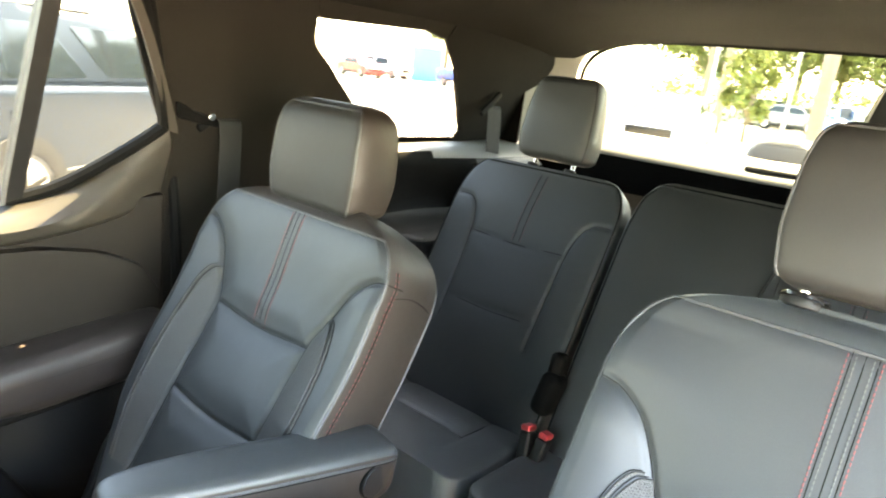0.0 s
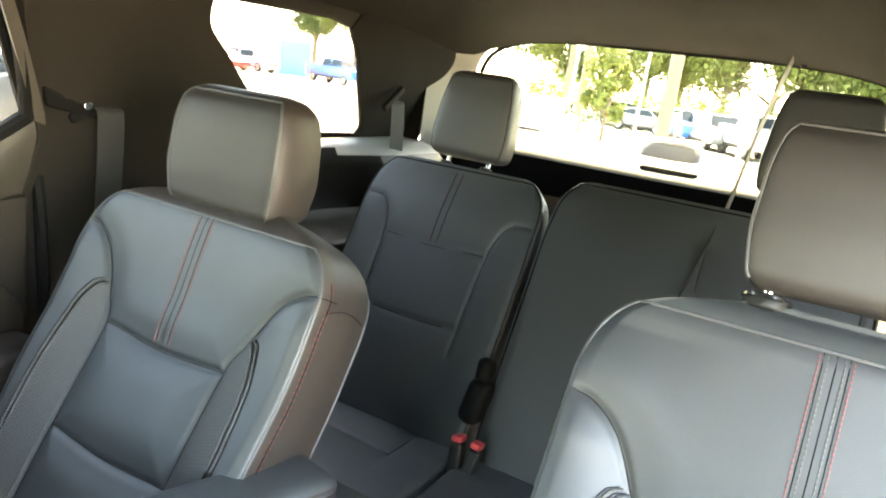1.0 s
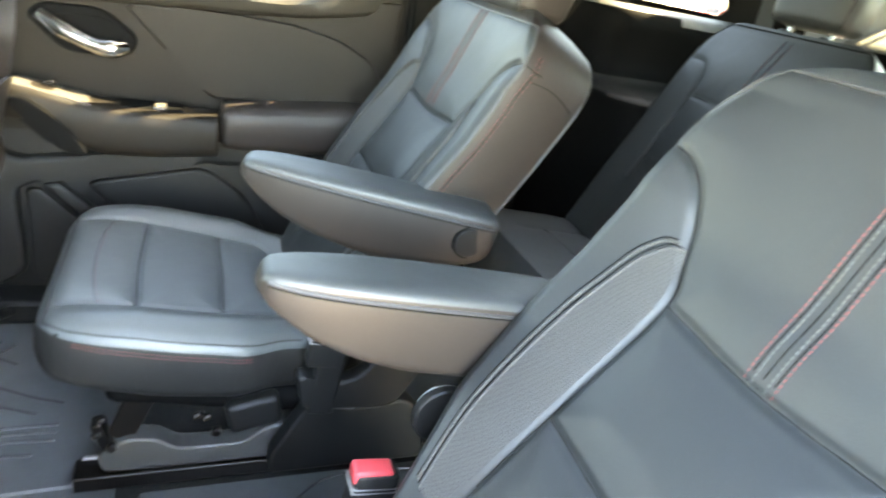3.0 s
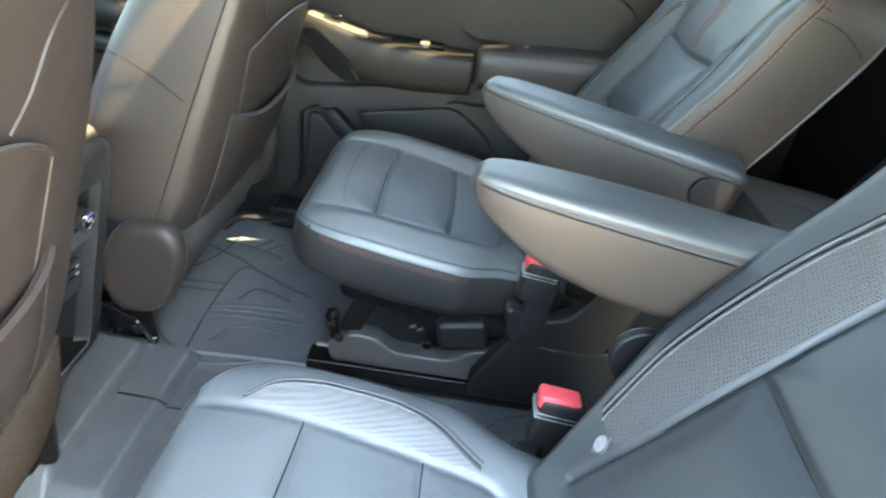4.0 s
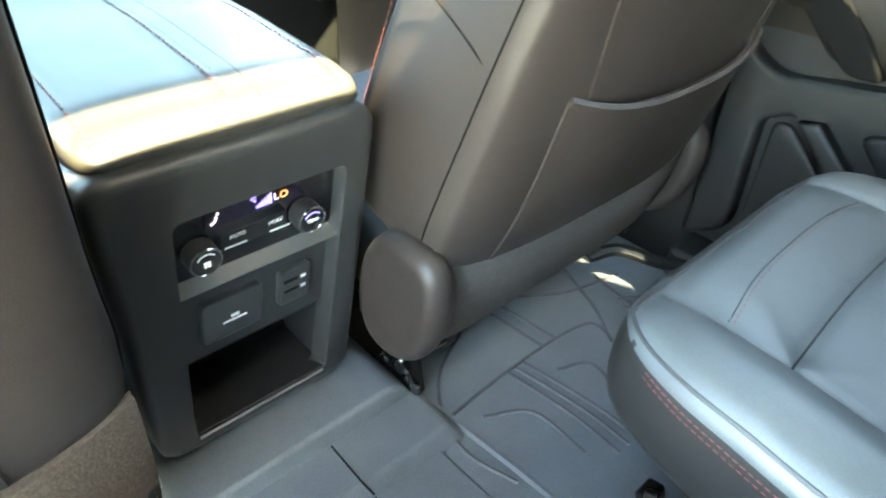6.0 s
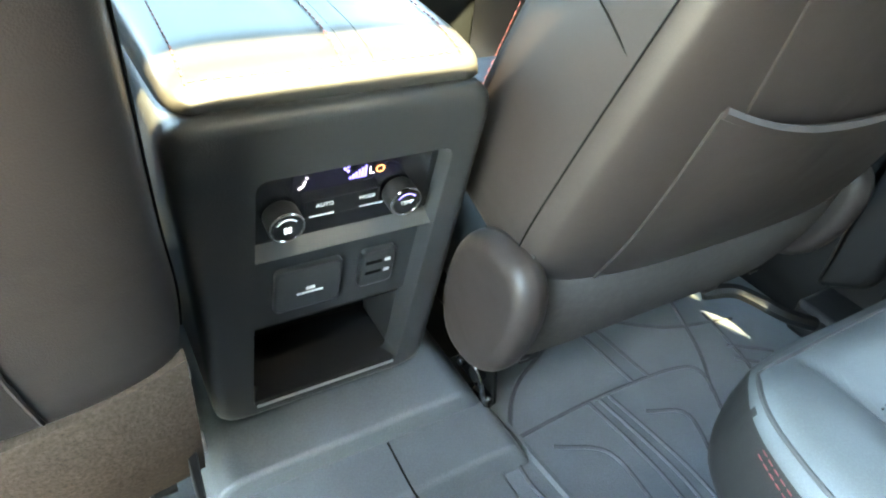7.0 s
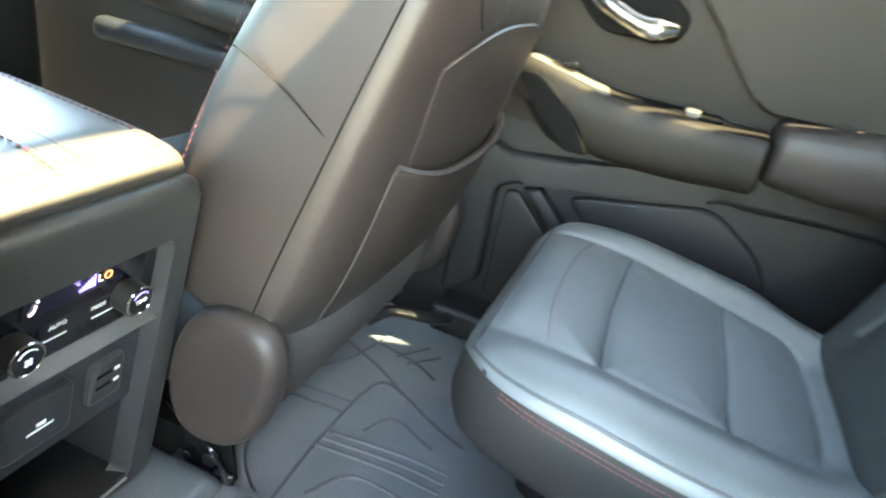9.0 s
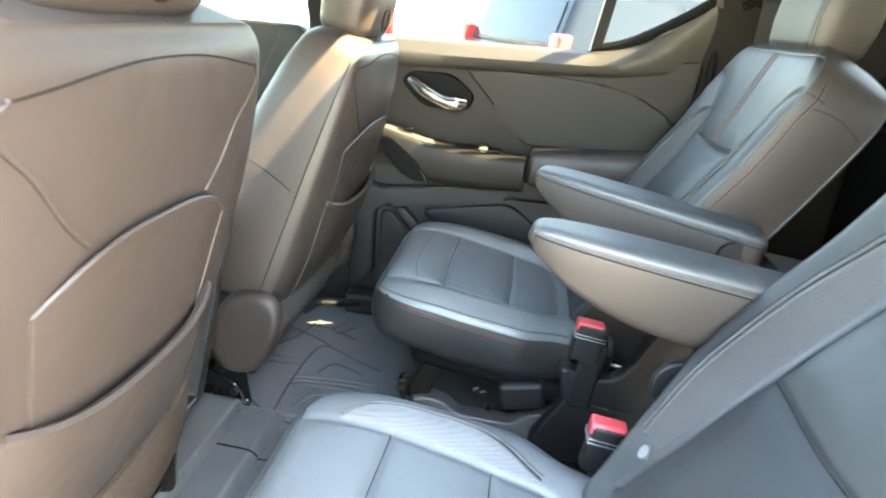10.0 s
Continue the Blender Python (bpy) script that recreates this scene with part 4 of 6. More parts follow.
second_seat(0.384, 1, "charcoal leather captain's chair with raised aisle armrest beside the closed door", -0.016, splay=12.0, arm_off=0.255, strip=False)
second_seat(-0.41, -1, "charcoal leather captain's chair with red stitching by the open doorway", 0.042, 31.0, hollow=0.012)

# ---- third row ----
TR = radians(27)
T_H, T_N = (0, -math.sin(TR), math.cos(TR)), (0, math.cos(TR), math.sin(TR))


def third_seat(name, cx, W, pads, heads, label, rise=0.0, tall=0.0):
    """Part of the third-row bench. pads: centres of sewn seat panels; heads: centres of headrests."""
    seat = thing(name, (cx, 0, 0), label, "seat", "third row seats")
    seams = []
    for p in pads:
        curve = [(p + 0.20, 0.40), (p + 0.16, 0.395), (p + 0.135, 0.355), (p + 0.125, 0.28), (p + 0.12, 0.10)]
        if W > 0.25:
            curve = [(p + 0.128, 0.44), (p + 0.128, 0.36), (p + 0.125, 0.28), (p + 0.12, 0.10)]
        seams += [curve, [(2 * p - a, b) for a, b in curve], [(p - 0.118, 0.318), (p, 0.312), (p + 0.118, 0.318)], [(p - 0.115, 0.155), (p, 0.15), (p + 0.115, 0.155)]]
    back = Form((0, -0.81, 0.45), T_N, T_H, [(-0.08, W * 0.985, 0.02, 0.10), (0.1, W, 0.02, 0.09), (0.40, W, 0.015, 0.085), (0.45 + tall, W - 0.006, 0.008, 0.078), (0.485 + tall, W - 0.022, 0.003, 0.07), (0.505 + tall, W - 0.045, 0.0, 0.06)], m=14, mb=8, r0=0.02, r1=0.022, seams=seams, puff=0.0025, dip=0.0035, dip_w=0.004, blur=0.015)
    b = back.build("backrest", LEATHER, seat, nu=110, nv=110)
    for sm in seams:
        line_part("seam", back.on(smoothed(sm, 8), 0.0002), 0.0018, CREASE, b)
    line_part("piping", back.rim(0.975), 0.0030, CREASE, b)
    for p in pads:
        for off in (-0.008, 0.008):
            line_part("seam", back.on(smoothed([(p + off, 0.32), (p + off, 0.485)], 10), 0.0002), 0.0012, CREASE, b)
        for off in (-0.0115, 0.0115):
            stitches("stitching", back.on(smoothed([(p + off, 0.32), (p + off, 0.48)], 10), 0.0006), RED_THREAD, b, r=0.0005, label="red stitching")
    for p in heads:
        hr = Form((p, -1.075, 0.925 + rise), (0, math.cos(radians(10)), math.sin(radians(10))), (0, -math.sin(radians(10)), math.cos(radians(10))), [(-0.01, 0.088, 0.03, 0.05), (0.04, 0.094, 0.035, 0.055), (0.12, 0.088, 0.03, 0.05), (0.185, 0.074, 0.02, 0.04)], m=7, mb=6, r0=0.018, r1=0.022)
        h = hr.build("headrest", LEATHER, seat, nu=36, nv=40)
        line_part("piping", hr.rim(0.955), 0.0016, CREASE, h)
        for q in (-1, 1):
            part("post", rod(0.006, 0.08 + rise, (p + q * 0.05, -1.078, 0.902 + rise / 2), (14, 0, 0)), CHROME, h, "chrome headrest post")
            part("bezel", rod(0.014, 0.008, (p + q * 0.05, -1.066, 0.899), (20, 0, 0), 18, bevel=0.003), PLASTIC, h)
    cs = []
    for p in pads:
        cs += [[(p - 0.115, 0.10), (p - 0.115, -0.04), (p - 0.09, -0.09), (p + 0.09, -0.09), (p + 0.115, -0.04), (p + 0.115, 0.10)], [(p - 0.115, 0.04), (p, 0.035), (p + 0.115, 0.04)]]
    tilt = radians(6)
    cush = Form((0, -0.70, 0.405), (0, -math.sin(tilt), math.cos(tilt)), (0, math.cos(tilt), math.sin(tilt)), [(-0.15, W * 0.96, 0.0, 0.12), (0.0, W, 0.004, 0.14), (0.14, W, 0.0, 0.15), (0.185, W * 0.97, -0.01, 0.15)], m=14, mb=8, r0=0.02, r1=0.03, seams=cs, puff=0.003, dip=0.003, dip_w=0.004)
    # Sky glare painted in: the paler leather again.
    c = cush.build("cushion", CUSHION_SKYLIT, seat, nu=64, nv=60)
    for sm in cs:
        line_part("seam", cush.on(smoothed(sm, 8), 0.0004), 0.0018, CREASE, c)
    part("riser", rbox((W * 1.9, 0.30, 0.27), (0, -0.73, 0.13), 0.02), PLASTIC, seat, "black plastic seat riser")
    return seat


third_seat("rear_row_chair", 0.30, 0.215, [0.0], [0.01], "dark charcoal leather single rear seat with upright headrest")
third_seat("rear_row_bench", -0.22, 0.295, [-0.14], [-0.15], "dark charcoal leather two-place rear bench", 0.045, 0.024)
for x, ang in ((0.075, 8), (0.045, -6)):
    bk = thing("rear_buckle", (x, -0.72, 0.40), "black rear seat belt buckle with red button between the seats", "seat belt buckle", "rear buckles")
    part("stalk", rbox((0.024, 0.03, 0.06), (0, 0, 0.02), 0.006, (15, ang, 0)), PLASTIC, bk)
    part("release_button", rbox((0.020, 0.03, 0.012), (0.02 * ang / 10 * 0.3, -0.01, 0.055), 0.004, (15, ang, 0)), BUCKLE_RED, bk, "red release button")

bb = thing("belt_bundle", (0.085, -0.80, 0.44), "black belt stalk and strap bundle between the rear seats", "seat belt")
part("strap", rbox((0.03, 0.05, 0.10), (0, -0.02, 0.09), 0.014, (22, 6, 0)), CREASE, bb)
part("pouch", rbox((0.045, 0.06, 0.09), (0.0, 0.0, 0.06), 0.018, (15, -8, 0), 4), CREASE, bb)

# ---- front seats, seen from behind ----


def front_seat(cx, s, label, lift=0.0, low=0.0, wide=0.03, off=0.0, pw=0.17):
    """s: +1 with the middle of the car towards -x."""
    seat = thing("front_seat", (cx, 0, 0), label, "seat", "front seats")
    r = radians(17)
    H, N = (0, -math.sin(r), math.cos(r)), (0, -math.cos(r), -math.sin(r))
    # its front face is the one turned to the rear of the car; the sewn edge runs where it meets the side panel
    shell = Form((0, 0.50, 0.30 + lift), N, H, [(-0.03, 0.232 - low + wide, 0.045, 0.16), (0.02, 0.238 - low + wide, 0.055, 0.17), (0.1, 0.230 - low * 0.9 + wide, 0.058, 0.17), (0.22, 0.215 - low * 0.1 + wide, 0.052, 0.16), (0.35, 0.195 + low * 0.9 + wide, 0.045, 0.14), (0.45, 0.174 + low * 1.3 + wide, 0.030, 0.12), (0.505, 0.140 + low * 1.4 + wide, 0.015, 0.10)], m=3.0, mb=7, r0=0.02, r1=0.035)
    b = shell.build("backrest", VINYL, seat, nu=64, nv=90)
    hs = np.linspace(-0.01, 0.47, 40)
    for q in (-1, 1):
        line_part("seam", shell.place(q * (shell.level(hs)[0] + 0.0006), 0.001, hs), 0.0015, CREASE, b)
        line_part("seam", shell.place(q * (shell.level(np.full(10, 0.23))[0] + 0.0005), np.linspace(0, -0.13, 10), 0.215 + 0.03 * np.sin(np.linspace(0, 1.5, 10))), 0.0013, CREASE, b)
        stitches("stitching", shell.place(q * (shell.level(hs)[0] - 0.004), np.full(40, -0.135), hs), RED_THREAD, b, r=0.0004, label="red stitching")
        flare = smoothed([(q * (pw - 0.055) + off, 0.347), (q * (pw - 0.030) + off, 0.372), (q * pw + off, 0.412), (q * (0.155 + wide) + off * 0.3, 0.447), (q * (0.145 + wide), 0.466)], 8)
        line_part("seam", shell.on(flare, 0.0003), 0.0018, VINYL, b)
        line_part("seam", shell.on(flare + [q * 0.003, 0], -0.0001), 0.0011, CREASE, b)
    line_part("seam", shell.on(smoothed([(-0.150 - wide, 0.464), (-0.08, 0.480), (0, 0.484), (0.08, 0.480), (0.150 + wide, 0.464)], 8), 0.0004), 0.0015, CREASE, b)
    # two map pockets, slack panels one over the other, the upper one with an arched top
    for (h0, h1, w, dep, sag, bow, nm) in ((0.10, 0.352, pw, 0.007, 0.0, 0.045, "upper_pocket"), (-0.01, 0.202, pw + 0.02, 0.017, 0.020, 0.0, "pocket")):
        pk = []
        rows, cols = 26, 40
        for i in range(rows):
            for j in range(cols):
                u, v = 2 * j / (cols - 1) - 1, i / (rows - 1)
                hh = h0 + (h1 - h0 - bow * abs(u) ** 3) * v - sag * (1 - u * u) * v
                x = w * (0.84 + 0.16 * v if bow else 1 - 0.05 * v) * u + off * (1 - 0.3 * abs(u))
                bulge = dep * (1 - u**4) * (0.1 + 0.9 * v**0.6)
                pk.append(shell.place(x, float(shell.front(x, hh)) + 0.0008 + bulge, hh))
        fc = [(i * cols + j, i * cols + j + 1, (i + 1) * cols + j + 1, (i + 1) * cols + j) for i in range(rows - 1) for j in range(cols - 1)]
        ob = mesh_part(nm, np.array(pk), fc, VINYL, seat, "soft map pocket")
        line_part("hem", np.array(pk[-cols:]), 0.0055 if nm == "pocket" else 0.0026, VINYL, ob)
        for e in (0, cols - 1):
            line_part("seam", np.array(pk[e::cols]), 0.0018, VINYL, ob)
    # headrest
    hr = Form((0, 0.398, 0.838 + lift), (0, -1, -0.16), (0, -0.16, 1), [(-0.055, 0.115, 0.045, 0.055), (0.02, 0.128, 0.055, 0.06), (0.09, 0.12, 0.05, 0.055), (0.145, 0.10, 0.035, 0.045)], m=3.5, mb=4, r0=0.03, r1=0.035)
    h = hr.build("headrest", VINYL, seat, nu=36, nv=40)
    for rr in (0.026, 0.019):
        line_part("release_ring", [tuple(hr.place(rr * math.cos(a), float(hr.front(0, 0.0)) + 0.001, -0.005 + rr * math.sin(a))) for a in np.linspace(0, 2 * math.pi, 28)], 0.0016, CREASE, h)
    for q in (-1, 1):
        part("post", rod(0.006, 0.07, (q * 0.065, 0.405, 0.80 + lift), (12, 0, 0)), CHROME, h, "chrome headrest post")
        part("bezel", rod(0.016, 0.010, (q * 0.065, 0.408, 0.779 + lift), (10, 0, 0), 18, bevel=0.003), PLASTIC, h)
    # hinge cover: a rounded oval on the middle side
    ol = []
    for a in np.linspace(0, 2 * math.pi, 36, endpoint=False):
        ca, sa = math.cos(a), math.sin(a)
        u = 0.068 * math.copysign(abs(ca) ** 0.85, ca) * (1 + 0.06 * sa)
        v = 0.092 * math.copysign(abs(sa) ** 0.85, sa)
        ol.append((0.520 + u - 0.20 * v, 0.224 + v))
    for q in (-1, 1):
        if lift and q == 1:
            plate = part("hinge_plate", slab(rounded([(0.50, 0.10), (0.545, 0.09), (0.56, 0.22), (0.545, 0.37), (0.51, 0.38), (0.495, 0.24)], 0.015, 4), lambda u, v, d: (0.218 - low + wide + d, u, v), 0.008, 0.002), STEEL, seat, "brown steel hinge plate with bolts")
            for yy, zz in ((0.525, 0.345), (0.53, 0.25), (0.525, 0.16)):
                part("bolt", rod(0.010, 0.012, (0.230 - low + wide, yy, zz), (0, 90, 0), 12, bevel=0.002), SATIN, plate)
            continue
        part("hinge_cover", slab(ol, lambda u, v, d, q=q: (q * (0.218 - low + wide + d), u, v), 0.040, 0.019, seg=5), VINYL, seat, "rounded plastic hinge cover")
    # carpet skirt along the lower edge
    sk = []
    for i, t in enumerate(np.linspace(-1, 1, 30)):
        for j, v in enumerate(np.linspace(0, 1, 6)):
            sk.append(((0.232 - low + wide) * t, 0.455 + 0.05 * v + 0.02 * abs(t) ** 4 - 0.012 * math.sin(v * 3), 0.315 - 0.19 * v + 0.03 * (1 - t * t) * v - 0.02 * (1 - t * t)))
    k = len(sk)
    sk += [(x, y + 0.012, z) for x, y, z in sk]
    fc = [(i * 6 + j, i * 6 + j + 1, i * 6 + j + 7, i * 6 + j + 6) for i in range(29) for j in range(5)]
    fc += [tuple(a + k for a in f[::-1]) for f in fc]
    rimx = [i * 6 for i in range(30)] + [29 * 6 + j for j in range(1, 6)] + [i * 6 + 5 for i in range(28, -1, -1)] + [j for j in range(4, 0, -1)]
    fc += [(a, b2, b2 + k, a + k) for a, b2 in zip(rimx, rimx[1:] + rimx[:1])]
    mesh_part("skirt", sk, fc, CARPET_PALE if lift else FELT, seat, "felted carpet skirt under the backrest")
    part("cushion", rbox((0.50, 0.46, 0.14), (0, 0.76, 0.22), 0.05, (6, 0, 0), 4), LEATHER, seat)
    if not lift:
        mech = part("recliner_bracket", slab(rounded([(0.53, 0.02), (0.62, 0.02), (0.61, 0.13), (0.57, 0.16), (0.545, 0.10)], 0.012, 4), lambda u, v, d: (-0.225 + d, u, v), 0.006, 0.002), CREASE, seat, "black steel recliner bracket")
        for yy, zz, rr in ((0.565, 0.055, 0.011), (0.585, 0.105, 0.009), (0.60, 0.045, 0.007)):
            part("bolt", rod(rr, 0.016, (-0.230, yy, zz), (0, 90, 0), 14, bevel=0.002), GLOSS_BLACK, mech)
        line_part("cable", smoothed([(-0.232, 0.535, 0.022), (-0.238, 0.560, 0.075), (-0.228, 0.600, 0.085), (-0.222, 0.66, 0.11)], 8), 0.0035, GLOSS_BLACK, mech, "black cable")
        part("clip", rbox((0.018, 0.030, 0.022), (-0.228, 0.548, 0.028), 0.004, (0, 0, 20)), GLOSS_BLACK, mech)
    part("base", rbox((0.36, 0.40, 0.14), (0, 0.80, 0.15), 0.02), PLASTIC, seat)
    for q in (-1, 1):
        part("rail", rbox((0.05, 0.45, 0.045), (q * 0.17, 0.80, 0.055), 0.006), STEEL, seat, "dark steel seat rail")
        part("rail_end", rbox((0.035, 0.04, 0.04), (q * 0.17, 0.56, 0.09), 0.006), PLASTIC, seat)
        part("bolt", rod(0.007, 0.02, (q * 0.21, 0.52, 0.12), (0, 90, 0), 10), STEEL, seat)
    return seat


front_seat(0.415, 1, "dark vinyl backed front passenger seat with map pocket")
front_seat(-0.40, -1, "dark vinyl backed driver seat with map pocket", 0.035, 0.015, off=-0.012, pw=0.145)

# ---- centre console ----
con = thing("centre_console", (0, 0, 0), "black centre console with rear climate panel between the front seats", "console")


def face(a, b, d):
    """The console's rear face: a across, b up, d forward into it."""
    return (a, 0.548 + (0.44 - b) * 0.16 + d, b)


def cring(o, i, d0, d1):
    """A frame between two outlines of equal count, from depth d0 outside to d1 inside."""
    k = len(o)
    vs = [face(a, b, d0) for a, b in o] + [face(a, b, d1) for a, b in i]
    return vs, [(j, (j + 1) % k, k + (j + 1) % k, k + j) for j in range(k)]


outer = rounded([(-0.128, 0.075), (0.118, 0.075), (0.133, 0.461), (-0.139, 0.461)], 0.03, 5)
hole = rounded([(-0.090, 0.098), (0.080, 0.098), (0.098, 0.403), (-0.076, 0.403)], 0.012, 5)
k = len(outer)


def drawn_in(m):
    """The console's outline drawn in by m all round."""
    return [(-0.004 + (a + 0.004) * (1 - m / 0.13), 0.26 + (b - 0.26) * (1 - m / 0.185)) for a, b in outer]


vs, fs = cring(drawn_in(0.014), hole, -0.010, -0.009)
lip = [face(-0.003 + (a + 0.003) * 0.93, 0.25 + (b - 0.25) * 0.965, 0.014) for a, b in hole]
vs += lip
fs += [(k + j, k + (j + 1) % k, 2 * k + (j + 1) % k, 2 * k + j) for j in range(k)]
loops = [drawn_in(0.0085), drawn_in(0.004), drawn_in(0.001), outer]
for (d_, lp) in zip((-0.0088, -0.0055, -0.001, 0.006), loops):
    vs += [face(a, b, d_) for a, b in lp]
vs += [(a * 1.02, 1.25, b) for a, b in outer]
for r_ in range(5):
    p_, q_ = (0 if r_ == 0 else (2 + r_) * k), (3 + r_) * k
    fs += [(p_ + j, p_ + (j + 1) % k, q_ + (j + 1) % k, q_ + j) for j in range(k)]
fs += [tuple(range(7 * k, 8 * k))]
body = mesh_part("body", vs, fs, CONSOLE, con, sharp=0.9)
part("backing", slab([(-0.10, 0.20), (0.10, 0.20), (0.11, 0.40), (-0.09, 0.40)], lambda a, b, d: face(a, b, 0.016 + d), 0.02), PLASTIC, con)
# recessed storage bin
part("bin_floor", rbox((0.172, 0.10, 0.008), (-0.005, 0.645, 0.100), 0.002), PLASTIC, con)
# Near-black back paints the shade deep in the bin.
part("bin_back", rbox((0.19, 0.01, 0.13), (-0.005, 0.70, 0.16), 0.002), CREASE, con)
for q in (-0.094, 0.086):
    part("bin_side", rbox((0.008, 0.10, 0.13), (q, 0.645, 0.16), 0.002), CONSOLE, con)
line_part("bin_lip", [face(x, 0.099, -0.0095) for x in np.linspace(-0.086, 0.076, 8)], 0.0016, SATIN, con)
# climate panel
cp = part("climate_panel", slab(rounded([(-0.082, 0.326), (0.090, 0.326), (0.096, 0.400), (-0.075, 0.400)], 0.006), lambda a, b, d: face(a, b, 0.006 + d), 0.01, 0.001), GLOSS_BLACK, con, "gloss black climate control panel")
part("display", slab([(-0.044, 0.376), (0.052, 0.376), (0.054, 0.397), (-0.042, 0.397)], lambda a, b, d: face(a, b, 0.004 + d), 0.002), surface("display_glass", (0.012, 0.010, 0.02), 0.1), cp, "dark display")
part("ledge", slab(rounded([(-0.086, 0.312), (0.104, 0.312), (0.098, 0.326), (-0.078, 0.326)], 0.003), lambda a, b, d: face(a, b, -0.006 + d + (b - 0.312) * 1.0), 0.012, 0.002), LEDGE_SATIN, con, "satin grey trim ledge")
part("button_bar", slab(rounded([(-0.034, 0.348), (0.036, 0.348), (0.036, 0.369), (-0.034, 0.369)], 0.004), lambda a, b, d: face(a, b, -0.001 + d), 0.008, 0.002), GLOSS_BLACK, cp, "gloss black button bar")
for x in (-0.030, 0.016):
    part("mark", slab([(x, 0.3505), (x + 0.022, 0.3505), (x + 0.022, 0.3515), (x, 0.3515)], lambda a, b, d: face(a, b, -0.0018 + d), 0.0008), WHITE_INK, cp)


def lettering(text, size, at, material, parent, name="lettering"):
    cu = bpy.data.curves.new("text", "FONT")
    cu.body, cu.size, cu.align_x, cu.align_y, cu.extrude = text, size, "CENTER", "CENTER", 0.0002
    tmp = bpy.data.objects.new("text", cu)
    me = bpy.data.meshes.new_from_object(tmp)
    bpy.data.objects.remove(tmp)
    for v in me.vertices:
        v.co = Vector(face(at[0] + v.co.x, at[1] + v.co.y, at[2] - v.co.z))
    me.materials.append(material)
    ob = new(name, me)
    ob.parent = parent
    return ob


LED_WHITE, LED_BLUE, LED_AMBER = glowing("led_white", (0.9, 0.8, 1.0), 0.02), glowing("led_blue", (0.25, 0.2, 1.0), 0.03), glowing("led_amber", (1.0, 0.35, 0.12), 0.03)
lettering("AUTO", 0.0058, (-0.0165, 0.362, -0.0016), WHITE_INK, cp)
lettering("MODE", 0.0052, (0.0225, 0.361, -0.0016), WHITE_INK, cp)
lettering("L", 0.011, (0.0265, 0.386, 0.003), LED_WHITE, cp, "display_digit")
lettering("O", 0.011, (0.0345, 0.386, 0.003), LED_AMBER, cp, "display_digit")
for i in range(6):
    part("display_bar", slab([(0.006 + i * 0.0028, 0.3805), (0.008 + i * 0.0028, 0.3805), (0.008 + i * 0.0028, 0.3835 + i * 0.0018), (0.006 + i * 0.0028, 0.3835 + i * 0.0018)], lambda a, b, d: face(a, b, 0.003 + d), 0.0006), LED_BLUE, cp)
for dx, dz in ((-0.002, 0.001), (0.0006, -0.0018), (0.0006, 0.0024)):
    part("fan_symbol", rod(0.0014, 0.0006, face(0.004 + dx, 0.3915 + dz, 0.003), (99, 0, 0), 10), LED_BLUE, cp)
line_part("airflow_symbol", [face(a, b, 0.003) for a, b in [(-0.0385, 0.3805), (-0.0345, 0.3825), (-0.0325, 0.3875)]], 0.0010, LED_WHITE, cp)
part("airflow_symbol", rod(0.0013, 0.0006, face(-0.0312, 0.3905, 0.003), (99, 0, 0), 12), LED_WHITE, cp)
for kx, txt in ((-0.054, ""), (0.054, "TEMP")):
    kb = part("knob", rod(0.0155, 0.020, face(kx, 0.356, -0.006), (99, 0, 0), 40, bevel=0.002), PLASTIC, cp, "black rotary knob with bright rim")
    v, f = tube([face(kx + 0.0142 * math.cos(a), 0.356 + 0.0142 * math.sin(a), -0.0158) for a in np.linspace(0, 2 * math.pi, 40)], 0.0011, 6)
    mesh_part("rim", v, f, CHROME, kb, "bright metal rim")
    part("cap", rod(0.0128, 0.0012, face(kx, 0.356, -0.0162), (99, 0, 0), 36), GLOSS_BLACK, kb)
    if txt:
        lettering(txt, 0.0055, (kx, 0.356, -0.0172), WHITE_INK, kb)
    else:
        for a in range(4):
            part("fan_blade", rod(0.0017, 0.0006, face(kx + 0.0024 * math.cos(a * math.pi / 2 + 0.78), 0.354 + 0.0024 * math.sin(a * math.pi / 2 + 0.78), -0.017), (99, 0, 0), 10), WHITE_INK, kb)
    line_part("dial_scale", [face(kx + 0.0095 * math.cos(a), 0.356 + 0.0095 * math.sin(a), -0.0170) for a in np.linspace(radians(40), radians(150), 12)], 0.0006, LED_BLUE if txt else WHITE_INK, kb)
# sockets
part("socket_panel", slab(rounded([(-0.086, 0.212), (0.094, 0.212), (0.102, 0.303), (-0.080, 0.303)], 0.006), lambda a, b, d: face(a, b, 0.008 + d), 0.01, 0.001), CONSOLE, con, "black socket panel")
fl = part("outlet_flap", slab(rounded([(-0.062, 0.232), (0.004, 0.232), (0.007, 0.288), (-0.059, 0.288)], 0.007), lambda a, b, d: face(a, b, 0.000 + d), 0.012, 0.003), CONSOLE, con, "closed black power outlet flap")
part("mark", slab([(-0.040, 0.2535), (-0.014, 0.2535), (-0.014, 0.2560), (-0.040, 0.2560)], lambda a, b, d: face(a, b, -0.0008 + d), 0.0006), WHITE_INK, fl)
part("mark", slab([(-0.031, 0.2585), (-0.022, 0.2585), (-0.022, 0.2625), (-0.031, 0.2625)], lambda a, b, d: face(a, b, -0.0008 + d), 0.0006), WHITE_INK, fl)
